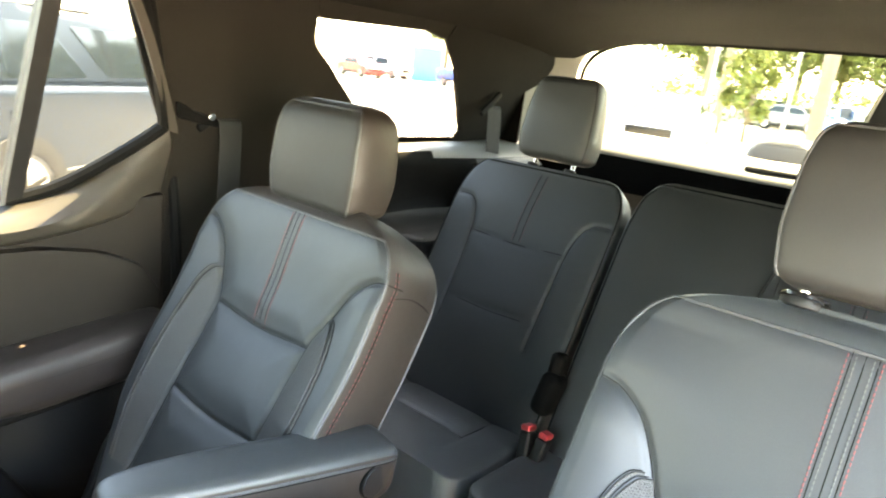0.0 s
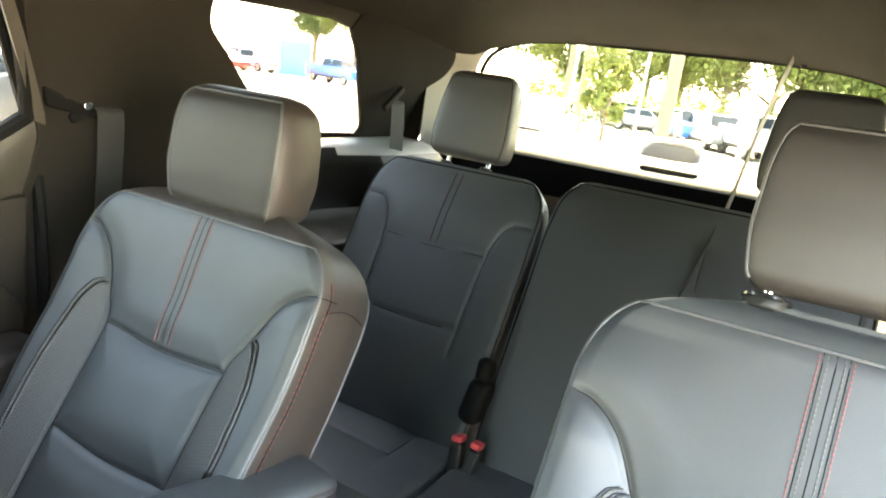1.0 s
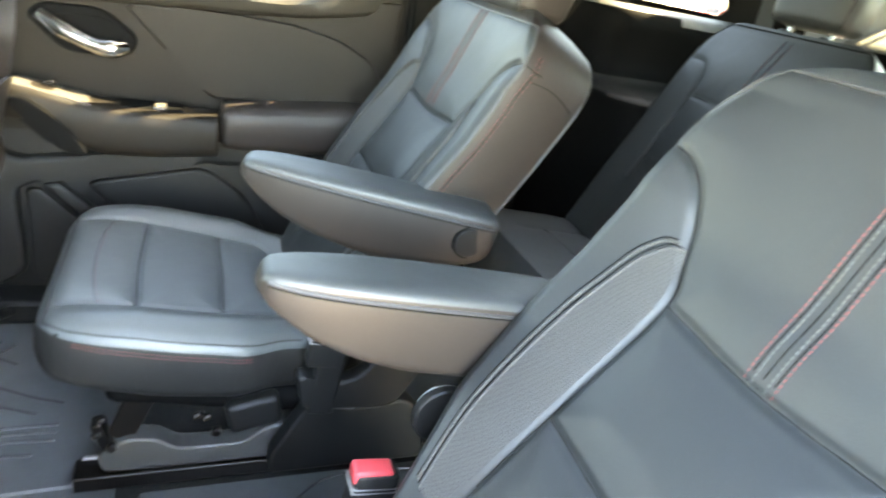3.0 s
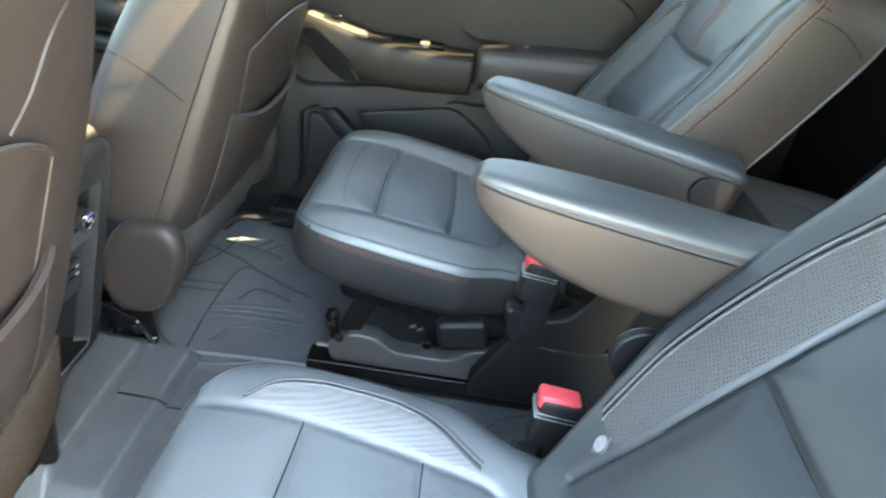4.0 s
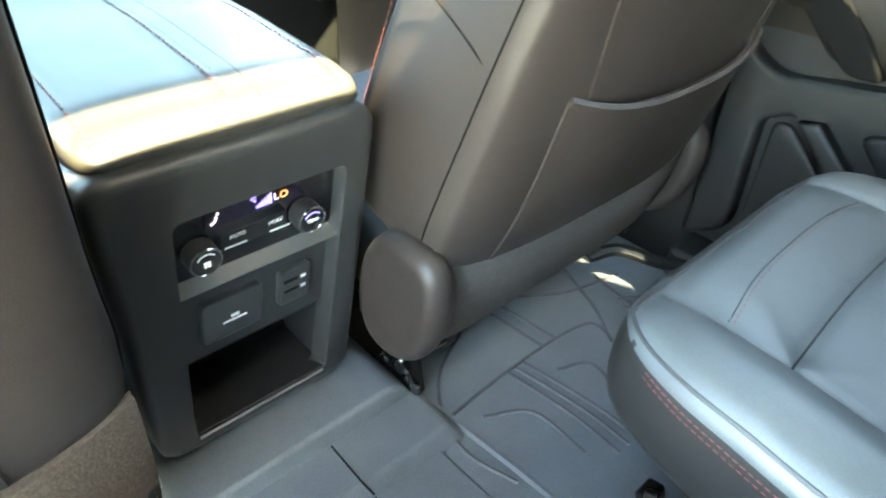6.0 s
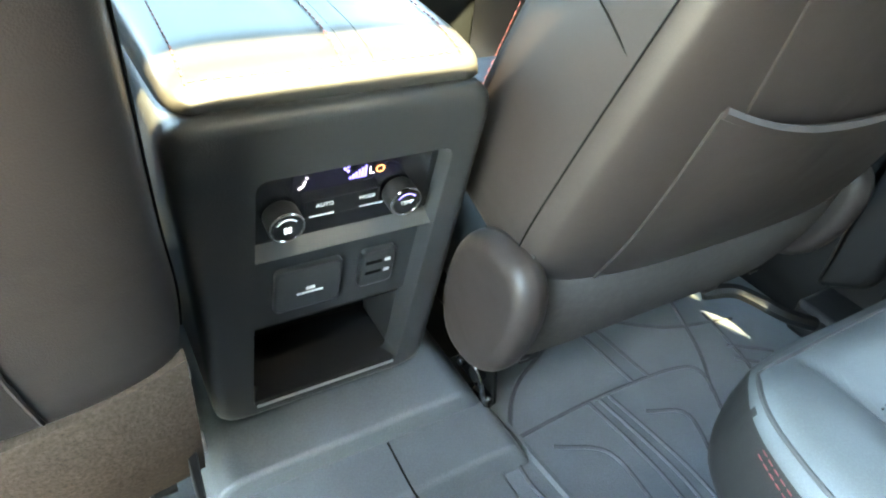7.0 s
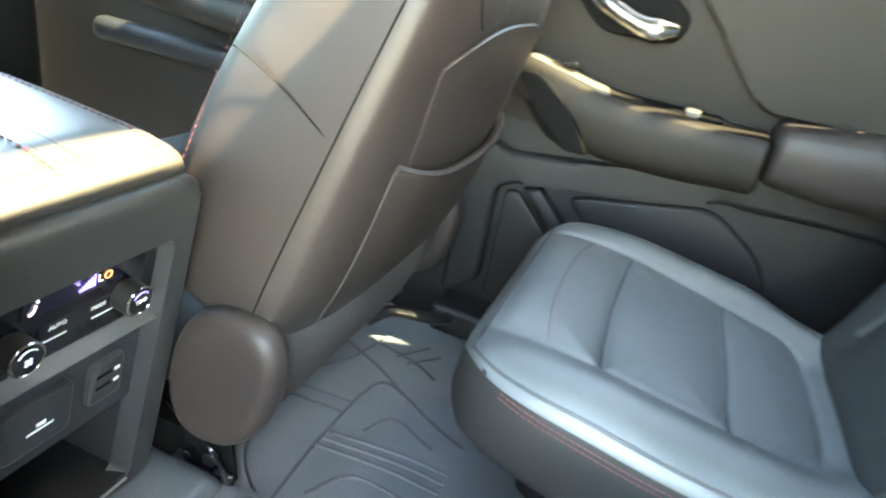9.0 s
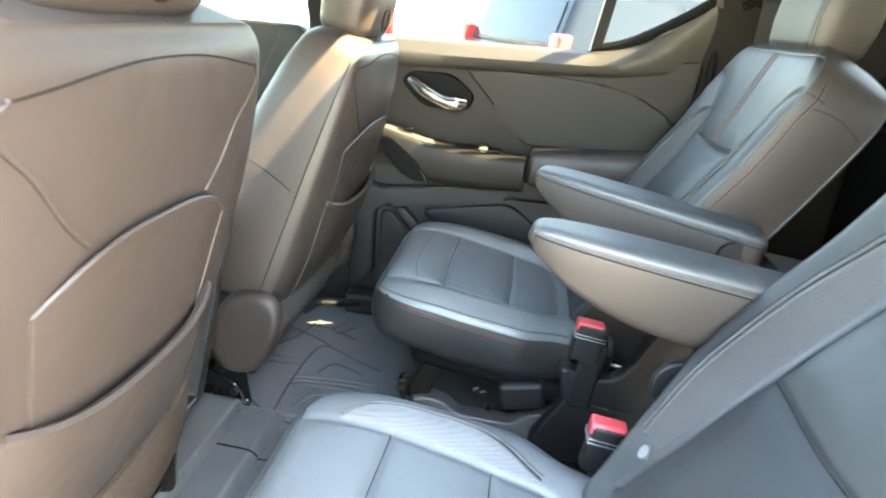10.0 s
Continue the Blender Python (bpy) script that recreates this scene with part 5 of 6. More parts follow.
us = part("usb_socket", slab(rounded([(0.024, 0.238), (0.061, 0.238), (0.063, 0.287), (0.026, 0.287)], 0.006), lambda a, b, d: face(a, b, 0.000 + d), 0.012, 0.003), CONSOLE, con, "black double charging socket")
for zz in (0.256, 0.270):
    part("port", slab([(0.030, zz), (0.047, zz), (0.047, zz + 0.004), (0.030, zz + 0.004)], lambda a, b, d: face(a, b, -0.0006 + d), 0.001), CREASE, us)
    part("mark", slab([(0.050, zz), (0.056, zz), (0.056, zz + 0.004), (0.050, zz + 0.004)], lambda a, b, d: face(a, b, -0.0008 + d), 0.0006), WHITE_INK, us)
# padded lid
lid = Form((0, 0.85, 0.462), (0, 0, 1), (0, -1, 0.0), [(-0.12, 0.145, 0.045, 0.012), (0.1, 0.138, 0.042, 0.012), (0.24, 0.132, 0.032, 0.004), (0.275, 0.130, 0.024, 0.003), (0.290, 0.125, 0.016, 0.002), (0.298, 0.116, 0.008, 0.002)], m=4, mb=6, r0=0.01, r1=0.004, blur=0.008, seams=[[(0.012, -0.1), (0.012, 0.3)], [(-0.012, -0.1), (-0.012, 0.3)], [(-0.108, -0.1), (-0.108, 0.29)], [(0.108, -0.1), (0.108, 0.29)]], dip=0.0006, dip_w=0.004)
ld = lid.build("lid", LID_LEATHER, con, "padded leather lid with red stitching", nu=60, nv=50)
for x in (0.002, 0.108, -0.112):
    stitches("stitching", lid.on(smoothed([(x, -0.1), (x, 0.1), (x, 0.286)], 16), 0.0012), RED_THREAD, ld, r=0.0010, label="red stitching")
stitches("stitching", lid.on(smoothed([(x, 0.287 - 0.004 * (x / 0.11) ** 4) for x in np.linspace(-0.110, 0.106, 12)], 6), 0.0010), RED_THREAD, ld, r=0.0008, label="red stitching")
for x in (0.010, 0.028):
    line_part("seam", lid.on(smoothed([(x, -0.1), (x, 0.1), (x, 0.293)], 16), -0.0002), 0.0007, CREASE, ld)

# ---- passenger rear door ----
door = thing("door_1", (0, 0, 0), "closed dark passenger-side rear door panel", "door", kind="structure")


def dpanel(name, outline, x, thick, material, label="", bevel=0.006, r=0.02, parent=None, lean=0.0):
    """A moulding on the door: x is its face towards the cabin."""
    return part(name, slab(rounded(outline, r, 4), lambda a, b, d: (x + d + lean * (b - 0.5), a, b), thick, bevel), material, parent or door, label)


part("lower_panel", slab(rounded([(0.48, 0.03), (0.49, 0.40), (0.47, 0.445), (-0.36, 0.46), (-0.40, 0.10), (-0.36, 0.03)], 0.03), far_wall, 0.05, 0.008), PLASTIC, door, "black plastic lower door panel")
part("upper_panel", slab(rounded([(0.49, 0.43), (0.49, 0.735), (-0.37, 0.80), (-0.37, 0.44)], 0.012), lambda a, b, d: (0.80 - (b - 0.43) * 0.08 + d, a, b), 0.05, 0.006), TRIM, door)
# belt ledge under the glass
bl = []
ys = np.linspace(0.49, -0.40, 40)
for y in ys:
    rise = max(0.0, (-0.10 - y) / 0.28) ** 1.6 * 0.14
    top, low = 0.775 + 0.03 * (0.49 - y) + rise, 0.705 + 0.055 * (0.49 - y) + rise * 0.2
    for x, z in ((0.785, top + 0.004), (0.765, top + 0.006), (0.742, top - 0.006), (0.722, top - 0.03), (0.716, 0.5 * (top + low)), (0.72, low + 0.012), (0.735, low), (0.785, low)):
        e = min(1.0, max(0.0, (-0.14 - y) / 0.24)) ** 2
        bl.append(((x + 0.018 * (x < 0.78)) * (1 - e) + (side_x(z) + 0.006) * e, y, z))
bl = np.array(bl)
fs = [(i * 8 + j, i * 8 + (j + 1) % 8, (i + 1) * 8 + (j + 1) % 8, (i + 1) * 8 + j) for i in range(39) for j in range(8)] + [tuple(range(8)), tuple(range(39 * 8, 40 * 8))]
mesh_part("belt_ledge", bl, fs, LEDGE_TRIM, door, "soft dark ledge under the window", sharp=1.4)
dpanel("upper_insert", [(0.205, 0.722), (0.10, 0.727), (-0.02, 0.728), (-0.14, 0.722), (-0.24, 0.700), (-0.31, 0.665), (-0.35, 0.60), (-0.35, 0.555), (0.035, 0.548), (0.06, 0.57), (0.12, 0.635)], 0.762, 0.03, TRIM, "padded door insert", 0.005, 0.012, lean=-0.05)
# inside handle
hb = dpanel("handle_bezel", [(0.375, 0.675), (0.35, 0.70), (0.24, 0.705), (0.175, 0.655), (0.19, 0.615), (0.31, 0.610)], 0.765, 0.02, CREASE, "dark cup behind the door handle", 0.006, 0.03)
# Flat plate whose near-black colour paints the shade inside the cup.
dpanel("cup_shade", [(0.345, 0.655), (0.32, 0.685), (0.23, 0.688), (0.195, 0.655), (0.21, 0.63), (0.30, 0.622)], 0.7635, 0.004, CREASE, "", 0.001, 0.02, hb)
v, f = tube(smoothed([(0.757, 0.350, 0.682), (0.745, 0.30, 0.652), (0.740, 0.24, 0.632), (0.748, 0.195, 0.636)], 8), np.interp(np.linspace(0, 1, 25), [0, 0.25, 0.55, 0.8, 1], [0.012, 0.017, 0.015, 0.021, 0.012]), 12, 0.8, up=(1, 0, 0))
mesh_part("handle", v, f, HANDLE, hb, "chrome inside door handle")
# armrest with switch pod
ar = Form((0.722, 0.02, 0.497), (0, 0, 1), (0, 1, 0), [(0.0, 0.055, 0.028, 0.06), (0.12, 0.058, 0.028, 0.07), (0.24, 0.055, 0.034, 0.07), (0.30, 0.053, 0.050, 0.04), (0.36, 0.05, 0.062, -0.01), (0.40, 0.042, 0.064, -0.036)], m=5, mb=3.5, r0=0.004, r1=0.02)
ao = ar.build("armrest_pod", TRIM, door, "door armrest with pull recess", nu=32, nv=60)
# Plate painted pale in place of the sun on the armrest top.
part("switch_plate", slab(rounded([(-0.045, 0.235), (0.035, 0.255), (0.030, 0.375), (-0.034, 0.375)], 0.015), lambda a, b, d: tuple(ar.place(a, float(ar.front(min(max(a, -0.03), 0.03), b)) + 0.002 - d, b)), 0.005, 0.0015), TRIM_PALE, ao, "window switch plate")
part("window_switch", rbox((0.020, 0.026, 0.010), (0.73, 0.335, 0.556), 0.004, (-18, 0, 0)), GLOSS_BLACK, ao, "black window switch")
# Thin dark sheet on the armrest, painting the shade of the pull recess.
part("recess_shade", rbox((0.060, 0.15, 0.004), (0.735, 0.165, 0.5265), 0.0018), CREASE, ao)
part("recess_tab", rbox((0.050, 0.022, 0.012), (0.73, 0.135, 0.529), 0.003), TRIM_PALE, ao, "pale tab in the pull recess")
pad = Form((0.728, 0.015, 0.512), (0, 0, 1), (0, -1, 0.06), [(0.0, 0.058, 0.034, 0.055), (0.1, 0.062, 0.038, 0.07), (0.3, 0.062, 0.042, 0.07), (0.37, 0.052, 0.035, 0.06)], m=4, mb=3.5, r0=0.012, r1=0.03)
po = pad.build("armrest_pad", VINYL, door, "padded leather armrest", nu=32, nv=40)
line_part("seam", pad.rim(0.985, lift=-0.018), 0.0014, CREASE, po)
# Dark slabs laid on the door to paint the shade of two hollows.
dpanel("scoop_shade", [(0.402, 0.538), (0.380, 0.512), (0.345, 0.474), (0.305, 0.436), (0.262, 0.436), (0.292, 0.480), (0.335, 0.520), (0.368, 0.540)], 0.660, 0.03, CREASE, "dark slab painting the shaded scoop under the pull handle", 0.004, 0.012)
dpanel("pod_shade", [(0.425, 0.552), (0.402, 0.545), (0.34, 0.49), (0.262, 0.432), (0.30, 0.422), (0.345, 0.435), (0.41, 0.50)], 0.722, 0.04, CREASE, "dark slab painting the shaded recess before the armrest", 0.002, 0.01)
# lower mouldings
dpanel("bridge_moulding", [(0.49, 0.445), (0.461, 0.407), (0.413, 0.380), (0.262, 0.399), (-0.018, 0.452), (-0.37, 0.49), (-0.37, 0.41), (0.041, 0.392), (0.385, 0.326), (0.418, 0.31), (0.412, 0.11), (0.49, 0.06)], 0.766, 0.04, PLASTIC, "black plastic bridge moulding", 0.012, 0.025)
dpanel("map_pocket", [(0.295, 0.325), (0.06, 0.372), (0.03, 0.365), (-0.05, 0.31), (-0.15, 0.12), (0.12, 0.10), (0.175, 0.205)], 0.788, 0.03, PLASTIC, "black door pocket", 0.008, 0.03)
dpanel("speaker_cover", [(0.405, 0.305), (0.378, 0.308), (0.275, 0.205), (0.225, 0.08), (0.405, 0.08)], 0.788, 0.02, PLASTIC, "black speaker cover", 0.006, 0.02)
dpanel("pocket_rib", [(0.372, 0.322), (0.338, 0.329), (0.205, 0.205), (0.16, 0.10), (0.205, 0.10), (0.262, 0.205)], 0.772, 0.03, PLASTIC, "", 0.008, 0.008)
v, f = tube(smoothed([(0.60, -0.215, 1.27), (0.70, -0.285, 1.14), (0.745, -0.335, 1.02), (0.775, -0.372, 0.93), (0.79, -0.395, 0.80), (0.792, -0.40, 0.55), (0.792, -0.39, 0.2), (0.792, -0.36, 0.05)], 8), 0.011, 8)
mesh_part("door_seal", v, f, CREASE, door, "black rubber door seal")
# glass and divider
w1 = thing("window_1", (0, 0, 0), "clear rear door window with a dark upright divider", "window", kind="structure")
pts = [(0.50, 0.72), (0.50, 1.22), (-0.27, 1.22), (-0.37, 0.97), (-0.34, 0.90), (-0.12, 0.76)]
part("pane", slab(pts, lambda a, b, d: far_wall(a, b, d + 0.012), 0.005, 0, BENDS), TINTED, w1)
v, f = strap([far_wall(-0.105 - 0.04 * t, 0.76 + 0.44 * t, 0.012) for t in np.linspace(0, 1, 8)], 0.026, 0.03, (0, 1, 0))
mesh_part("divider", v, f, PLASTIC, w1, "black upright window divider")
v, f = tube([far_wall(a, b, 0.004) for a, b in smoothed([(0.50, 1.21), (-0.20, 1.21), (-0.262, 1.19), (-0.30, 1.10), (-0.345, 0.96), (-0.335, 0.925), (-0.20, 0.835), (-0.10, 0.80)], 8)], 0.012, 8)
mesh_part("frame_seal", v, f, CREASE, w1, "black rubber window seal")

v, f = strap([far_wall(a_, b_, -0.002) for a_, b_ in smoothed([(-0.215, 1.22), (-0.283, 1.11), (-0.352, 0.965), (-0.365, 0.93)], 8)], 0.022, 0.012, (0, 1, 0.35))
mesh_part("frame", v, f, LEDGE_TRIM, w1, "dark plastic window frame")

# front passenger door, glimpsed past the seat
fd = thing("door_2", (0, 0, 0), "closed dark front passenger door panel", "door", kind="structure")
part("panel", slab(rounded([(0.605, 0.03), (1.7, 0.03), (1.7, 0.76), (0.65, 0.78)], 0.03), far_wall, 0.05, 0.01), TRIM, fd)
part("armrest", rbox((0.10, 0.42, 0.07), (0.755, 1.0, 0.50), 0.03, (4, 0, 0), 4), TRIM, fd, "dark door armrest")
part("moulding", rbox((0.05, 0.70, 0.05), (0.78, 1.02, 0.40), 0.02, (0, 0, 0), 4), PLASTIC, fd)
part("switch_plate", rbox((0.06, 0.16, 0.006), (0.75, 1.08, 0.54), 0.002, (4, 0, 0)), SATIN, fd)

# ---- rear quarter details ----

def belt(name, pts, side, label, guide):
    b = thing(name, (0, 0, 0), label, "seat belt", "seat belts")
    v, f = strap(smoothed(pts, 8), 0.047, 0.0018, side)
    mesh_part("webbing", v, f, WEBBING, b, "grey woven belt")
    part("guide", rbox((0.016, 0.105, 0.020), guide, 0.006, (-35, 0, 0)), CREASE, b, "black belt guide")
    return b


belt("middle_seat_belt", [(0.725, -0.475, 0.955), (0.715, -0.478, 0.93), (0.735, -0.485, 0.75), (0.755, -0.49, 0.40), (0.76, -0.49, 0.12)], (0.1, 1, 0), "grey seat belt hanging down the rear pillar", (0.735, -0.46, 0.962))
belt("rear_seat_belt", [(0.67, -1.31, 1.005), (0.655, -1.30, 0.97), (0.62, -1.27, 0.75), (0.56, -1.20, 0.55)], (0.3, 1, 0), "grey rear seat belt along the quarter trim", (0.675, -1.30, 1.01))
belt("near_rear_seat_belt", [(-0.278, -1.56, 1.262), (-0.254, -1.30, 1.077), (-0.242, -1.15, 0.933), (-0.229, -1.0, 0.834), (-0.17, -0.90, 0.60), (-0.12, -0.84, 0.46)], (0, 0.6, 0.8), "grey seat belt drawn down from the roof over the rear bench", (-0.30, -1.63, 1.262))
# slot of the pillar belt: a flat plate, its shaded depth painted near black
tagged(part("belt_slot", slab(rounded([(-0.36, 0.99), (-0.40, 0.97), (-0.50, 0.94), (-0.50, 0.925), (-0.37, 0.955)], 0.01), lambda a, b, d: far_wall(a, b, d - 0.006), 0.02, 0.003), CREASE), "dark belt slot in the pillar trim", "trim", kind="structure")

tagged(part("belt_ring", rod(0.008, 0.006, far_wall(-0.440, 0.958, -0.004), (0, 90, 0), 20, bevel=0.002), CHROME), "small bright ring at the pillar belt slot", "trim", kind="structure")
# liftgate catch housing below the rear window
lt = thing("wiper_housing", (0.0, -1.79, 0.0), "grey plastic wiper motor housing under the rear window", "housing")
part("cover", slab(rounded([(-0.10, 0.87), (0.085, 0.87), (0.075, 0.975), (0.05, 1.0), (-0.07, 1.006), (-0.10, 0.98)], 0.02), lambda a, b, d: (a, 0.09 - d - (b - 0.87) * 0.75, b), 0.07, 0.015), GREY_PLASTIC, lt)
part("dark_base", rbox((0.17, 0.07, 0.05), (-0.030, 0.070, 0.900), 0.015), PLASTIC, lt)

# ---- floor mats ----
mat_root = thing("floor_mat", (0, 0, 0), "black moulded rubber floor mat with raised ribs", "floor mat")
part("tray", rbox((0.62, 0.46, 0.014), (0.46, 0.42, -0.009), 0.005), RUBBER, mat_root)
part("tray", rbox((0.62, 0.46, 0.014), (-0.46, 0.42, -0.009), 0.005), RUBBER_MID, mat_root)
part("middle_tray", rbox((0.32, 0.70, 0.014), (0.0, 0.28, -0.004), 0.005), RUBBER_MID, mat_root)
part("hump", slab(rounded([(-0.17, -0.01), (-0.14, 0.055), (0.16, 0.06), (0.20, -0.01)], 0.02), lambda a, b, d: (a, 0.54 + d, b), 0.4, 0.008), RUBBER_MID, mat_root)
part("tray_step", slab(rounded([(-0.165, -0.008), (-0.150, 0.026), (0.185, 0.026), (0.205, -0.008)], 0.012), lambda a, b, d: (a, 0.455 + d + b * 0.5, b), 0.09, 0.006), RUBBER_MID, mat_root, "stepped edge of the rubber mat before the console")
line_part("split", smoothed([(0.045, 0.536, 0.0285), (0.043, 0.475, 0.0285), (0.050, 0.458, 0.012), (0.052, 0.452, 0.003), (0.06, 0.30, 0.0035)], 5), 0.0022, CREASE, mat_root)
line_part("rim", smoothed([(0.20, 0.54, -0.003), (0.205, 0.50, -0.003), (0.215, 0.36, -0.003), (0.22, 0.20, -0.003)], 6), 0.006, RUBBER, mat_root)
ribs = [[(0.335, 0.605), (0.25, 0.56), (0.197, 0.49), (0.183, 0.428), (0.20, 0.36)], [(0.197, 0.49), (0.335, 0.497), (0.481, 0.491), (0.518, 0.461), (0.466, 0.362), (0.44, 0.30)], [(0.328, 0.495), (0.338, 0.384), (0.335, 0.30)], [(0.345, 0.493), (0.358, 0.375), (0.356, 0.30)], [(0.362, 0.493), (0.376, 0.375), (0.376, 0.30)], [(0.595, 0.60), (0.55, 0.50), (0.505, 0.434)], [(0.625, 0.56), (0.60, 0.45), (0.575, 0.404)], [(0.59, 0.466), (0.645, 0.419)], [(0.60, 0.49), (0.66, 0.45)], [(0.403, 0.619), (0.411, 0.495)], [(0.43, 0.619), (0.44, 0.495)], [(0.45, 0.62), (0.54, 0.56), (0.66, 0.53)], [(0.24, 0.46), (0.30, 0.42), (0.30, 0.33)], [(0.39, 0.45), (0.44, 0.42), (0.41, 0.34)]]
# Ribs coloured darker than the mat, painting the shade along them.
for rb in ribs:
    for q in (1, -1):
        line_part("rib", [(q * x, y, -0.0018) for x, y in smoothed([(a, b, 0) for a, b in rb], 6)[:, :2]], 0.0030, RUBBER_DARK, mat_root, n=6)
part("aisle_mat", rbox((0.385, 0.9, 0.012), (-0.012, -0.30, -0.002), 0.004), RUBBER_MID, mat_root)
for x0, x1 in ((-0.12, -0.02), (-0.02, 0.10), (0.06, 0.165)):
    line_part("rib", [(x, y, 0.0042) for x, y in smoothed([(x0, 0.10, 0), (x0 + 0.02, -0.05, 0), (x1, -0.18, 0), (x1 - 0.01, -0.40, 0)], 6)[:, :2]], 0.0026, RUBBER_DARK, mat_root, n=6)
sill = thing("door_sill", (0, 0, 0), "black plastic sill beside the passenger rear door", "trim", kind="structure")
part("plate", slab(rounded([(0.48, 0.0), (0.48, 0.06), (-0.4, 0.06), (-0.4, 0.0)], 0.01), lambda a, b, d: (0.72 + d, a, b), 0.10, 0.012), PLASTIC, sill)
v, f = tube(smoothed([(0.60, 0.56, 0.05), (0.64, 0.53, 0.062), (0.68, 0.47, 0.05), (0.72, 0.44, 0.04)], 8), 0.012, 8)
mesh_part("kick_moulding", v, f, PLASTIC, sill)

# ---- outside: car park ----


def wheel(parent, x, y, r=0.36):
    w = part("wheel", rod(r, 0.24, (x, y, r), (0, 90, 0), 28, bevel=0.04), TYRE, parent, "black tyre")
    part("rim", rod(r * 0.64, 0.25, (x, y, r), (0, 90, 0), 20, bevel=0.01), SATIN, w, "silver wheel rim")
    for a in range(5):
        part("spoke", rbox((0.256, 0.05, r * 0.6), (x, y + 0.3 * r * math.sin(a * 1.2566), r + 0.3 * r * math.cos(a * 1.2566)), 0.008, (-72 * a, 0, 0)), STEEL, w)


def disc_arch(y, x):
    """A dark half-ring moulding round a wheel opening, at one side of a car."""
    ring = [(y + 0.43 * math.cos(a), 0.33 + 0.43 * math.sin(a)) for a in np.linspace(-0.1, math.pi + 0.1, 20)]
    ring += [(y + 0.30 * math.cos(a), 0.33 + 0.30 * math.sin(a)) for a in np.linspace(math.pi + 0.1, -0.1, 20)]
    return slab(ring, lambda a, b, d: (x + math.copysign(0.006 - d, x), a, b), 0.03, 0.004)


def vehicle(name, at, yaw, paint, label, kind="sedan", group="parked cars", length=4.6, width=1.85):
    """A parked car standing on the ground, nose towards its own +y."""
    car = thing(name, at, label, "car" if kind != "pickup" else "pickup truck", group)
    car.rotation_euler = (0, 0, radians(yaw))
    L, W = length / 2, width / 2
    if kind == "sedan":
        low = [(-L, 0.35), (-L + 0.05, 0.95), (-L + 0.5, 1.02), (L - 1.2, 0.98), (L - 0.1, 0.78), (L, 0.5), (L - 0.1, 0.25), (-L + 0.1, 0.25)]
        cab = [(-L + 0.6, 1.0), (-L + 1.2, 1.42), (-0.1, 1.47), (0.5, 1.38), (1.2, 0.97)]
    elif kind == "suv":
        low = [(-L, 0.4), (-L, 1.08), (L - 1.1, 1.12), (L - 0.1, 0.98), (L, 0.55), (L - 0.1, 0.32), (-L + 0.1, 0.32)]
        cab = [(-L + 0.05, 1.06), (-L + 0.35, 1.66), (0.0, 1.75), (0.55, 1.66), (1.15, 1.10)]
    elif kind == "crossover":
        low = [(-L, 0.4), (-L, 1.12), (L - 1.1, 1.06), (L - 0.1, 0.92), (L, 0.5), (L - 0.1, 0.28), (-L + 0.1, 0.28)]
        cab = [(-L + 0.05, 1.08), (-L + 0.25, 1.58), (-L + 1.6, 1.66), (-L + 2.9, 1.58), (-L + 3.75, 1.04)]
    else:
        low = [(-L, 0.5), (-L, 1.32), (-L + 1.75, 1.32), (-L + 1.78, 1.25), (L - 1.2, 1.28), (L - 0.08, 1.16), (L, 0.6), (L - 0.1, 0.42), (-L + 0.1, 0.42)]
        cab = [(-L + 1.72, 1.27), (-L + 1.95, 1.86), (-L + 3.3, 1.9), (-L + 3.7, 1.80), (L - 1.25, 1.27)]
    part("body", slab(rounded(low, 0.12, 4), lambda a, b, d: ((d - W) * (1 - 0.06 * max(0, b - 0.9)), a, b), width, 0.07, seg=3), paint, car)
    part("cabin", slab(rounded(cab, 0.1, 4), lambda a, b, d: ((d - W + 0.08) * (1 - 0.22 * max(0, b - 1.0)), a, b), width - 0.16, 0.06, seg=3), paint, car)
    # side glass with pillars left between the panes
    ca = np.array(cab)
    y0, y1, z0, z1 = ca[:, 0].min(), ca[:, 0].max(), ca[:, 1].min(), ca[:, 1].max()
    ym = 0.5 * (ca[1, 0] + ca[-2, 0])
    for q in (-1, 1):
        if kind == "crossover":
            zb, zt = 1.14, 1.54
            panes = [[(-L + 0.45, zb), (-L + 1.22, zb), (-L + 1.16, zt), (-L + 0.52, zt)], [(-L + 1.30, zb), (-L + 2.26, zb), (-L + 1.90, zt), (-L + 1.24, zt)], [(-L + 2.50, zb), (-L + 3.45, zb), (-L + 2.95, zt - 0.02), (-L + 2.14, zt)]]
            for p in panes:
                part("side_window", slab(rounded(p, 0.05), lambda u, v, d, q=q: (q * ((W - 0.08) * (1 - 0.22 * max(0, v - 1.0)) + 0.004 - d), u, v), 0.012, 0.003), CAR_GLASS, car, "dark side window")
            part("wheel_arch", disc_arch(-L + 1.40, q * W), PLASTIC, car, "black wheel arch")
            part("roof_rail", rbox((0.03, 1.7, 0.03), (q * (W - 0.22), -L + 1.6, 1.655), 0.01), PLASTIC, car)
            part("door_handle", rbox((0.03, 0.2, 0.03), (q * (W - 0.005), -L + 1.45, 0.92), 0.01), paint, car)
        for a, b in () if kind == "crossover" else ((ca[1, 0] - 0.1, ym - 0.04), (ym + 0.04, ca[-2, 0] + 0.18)):
            o = [(a - 0.12 if a < ym else a, z0 + 0.06), (b + (0.2 if b > ym else 0), z0 + 0.06), (b - 0.05, z1 - 0.13), (a + 0.08, z1 - 0.13)]
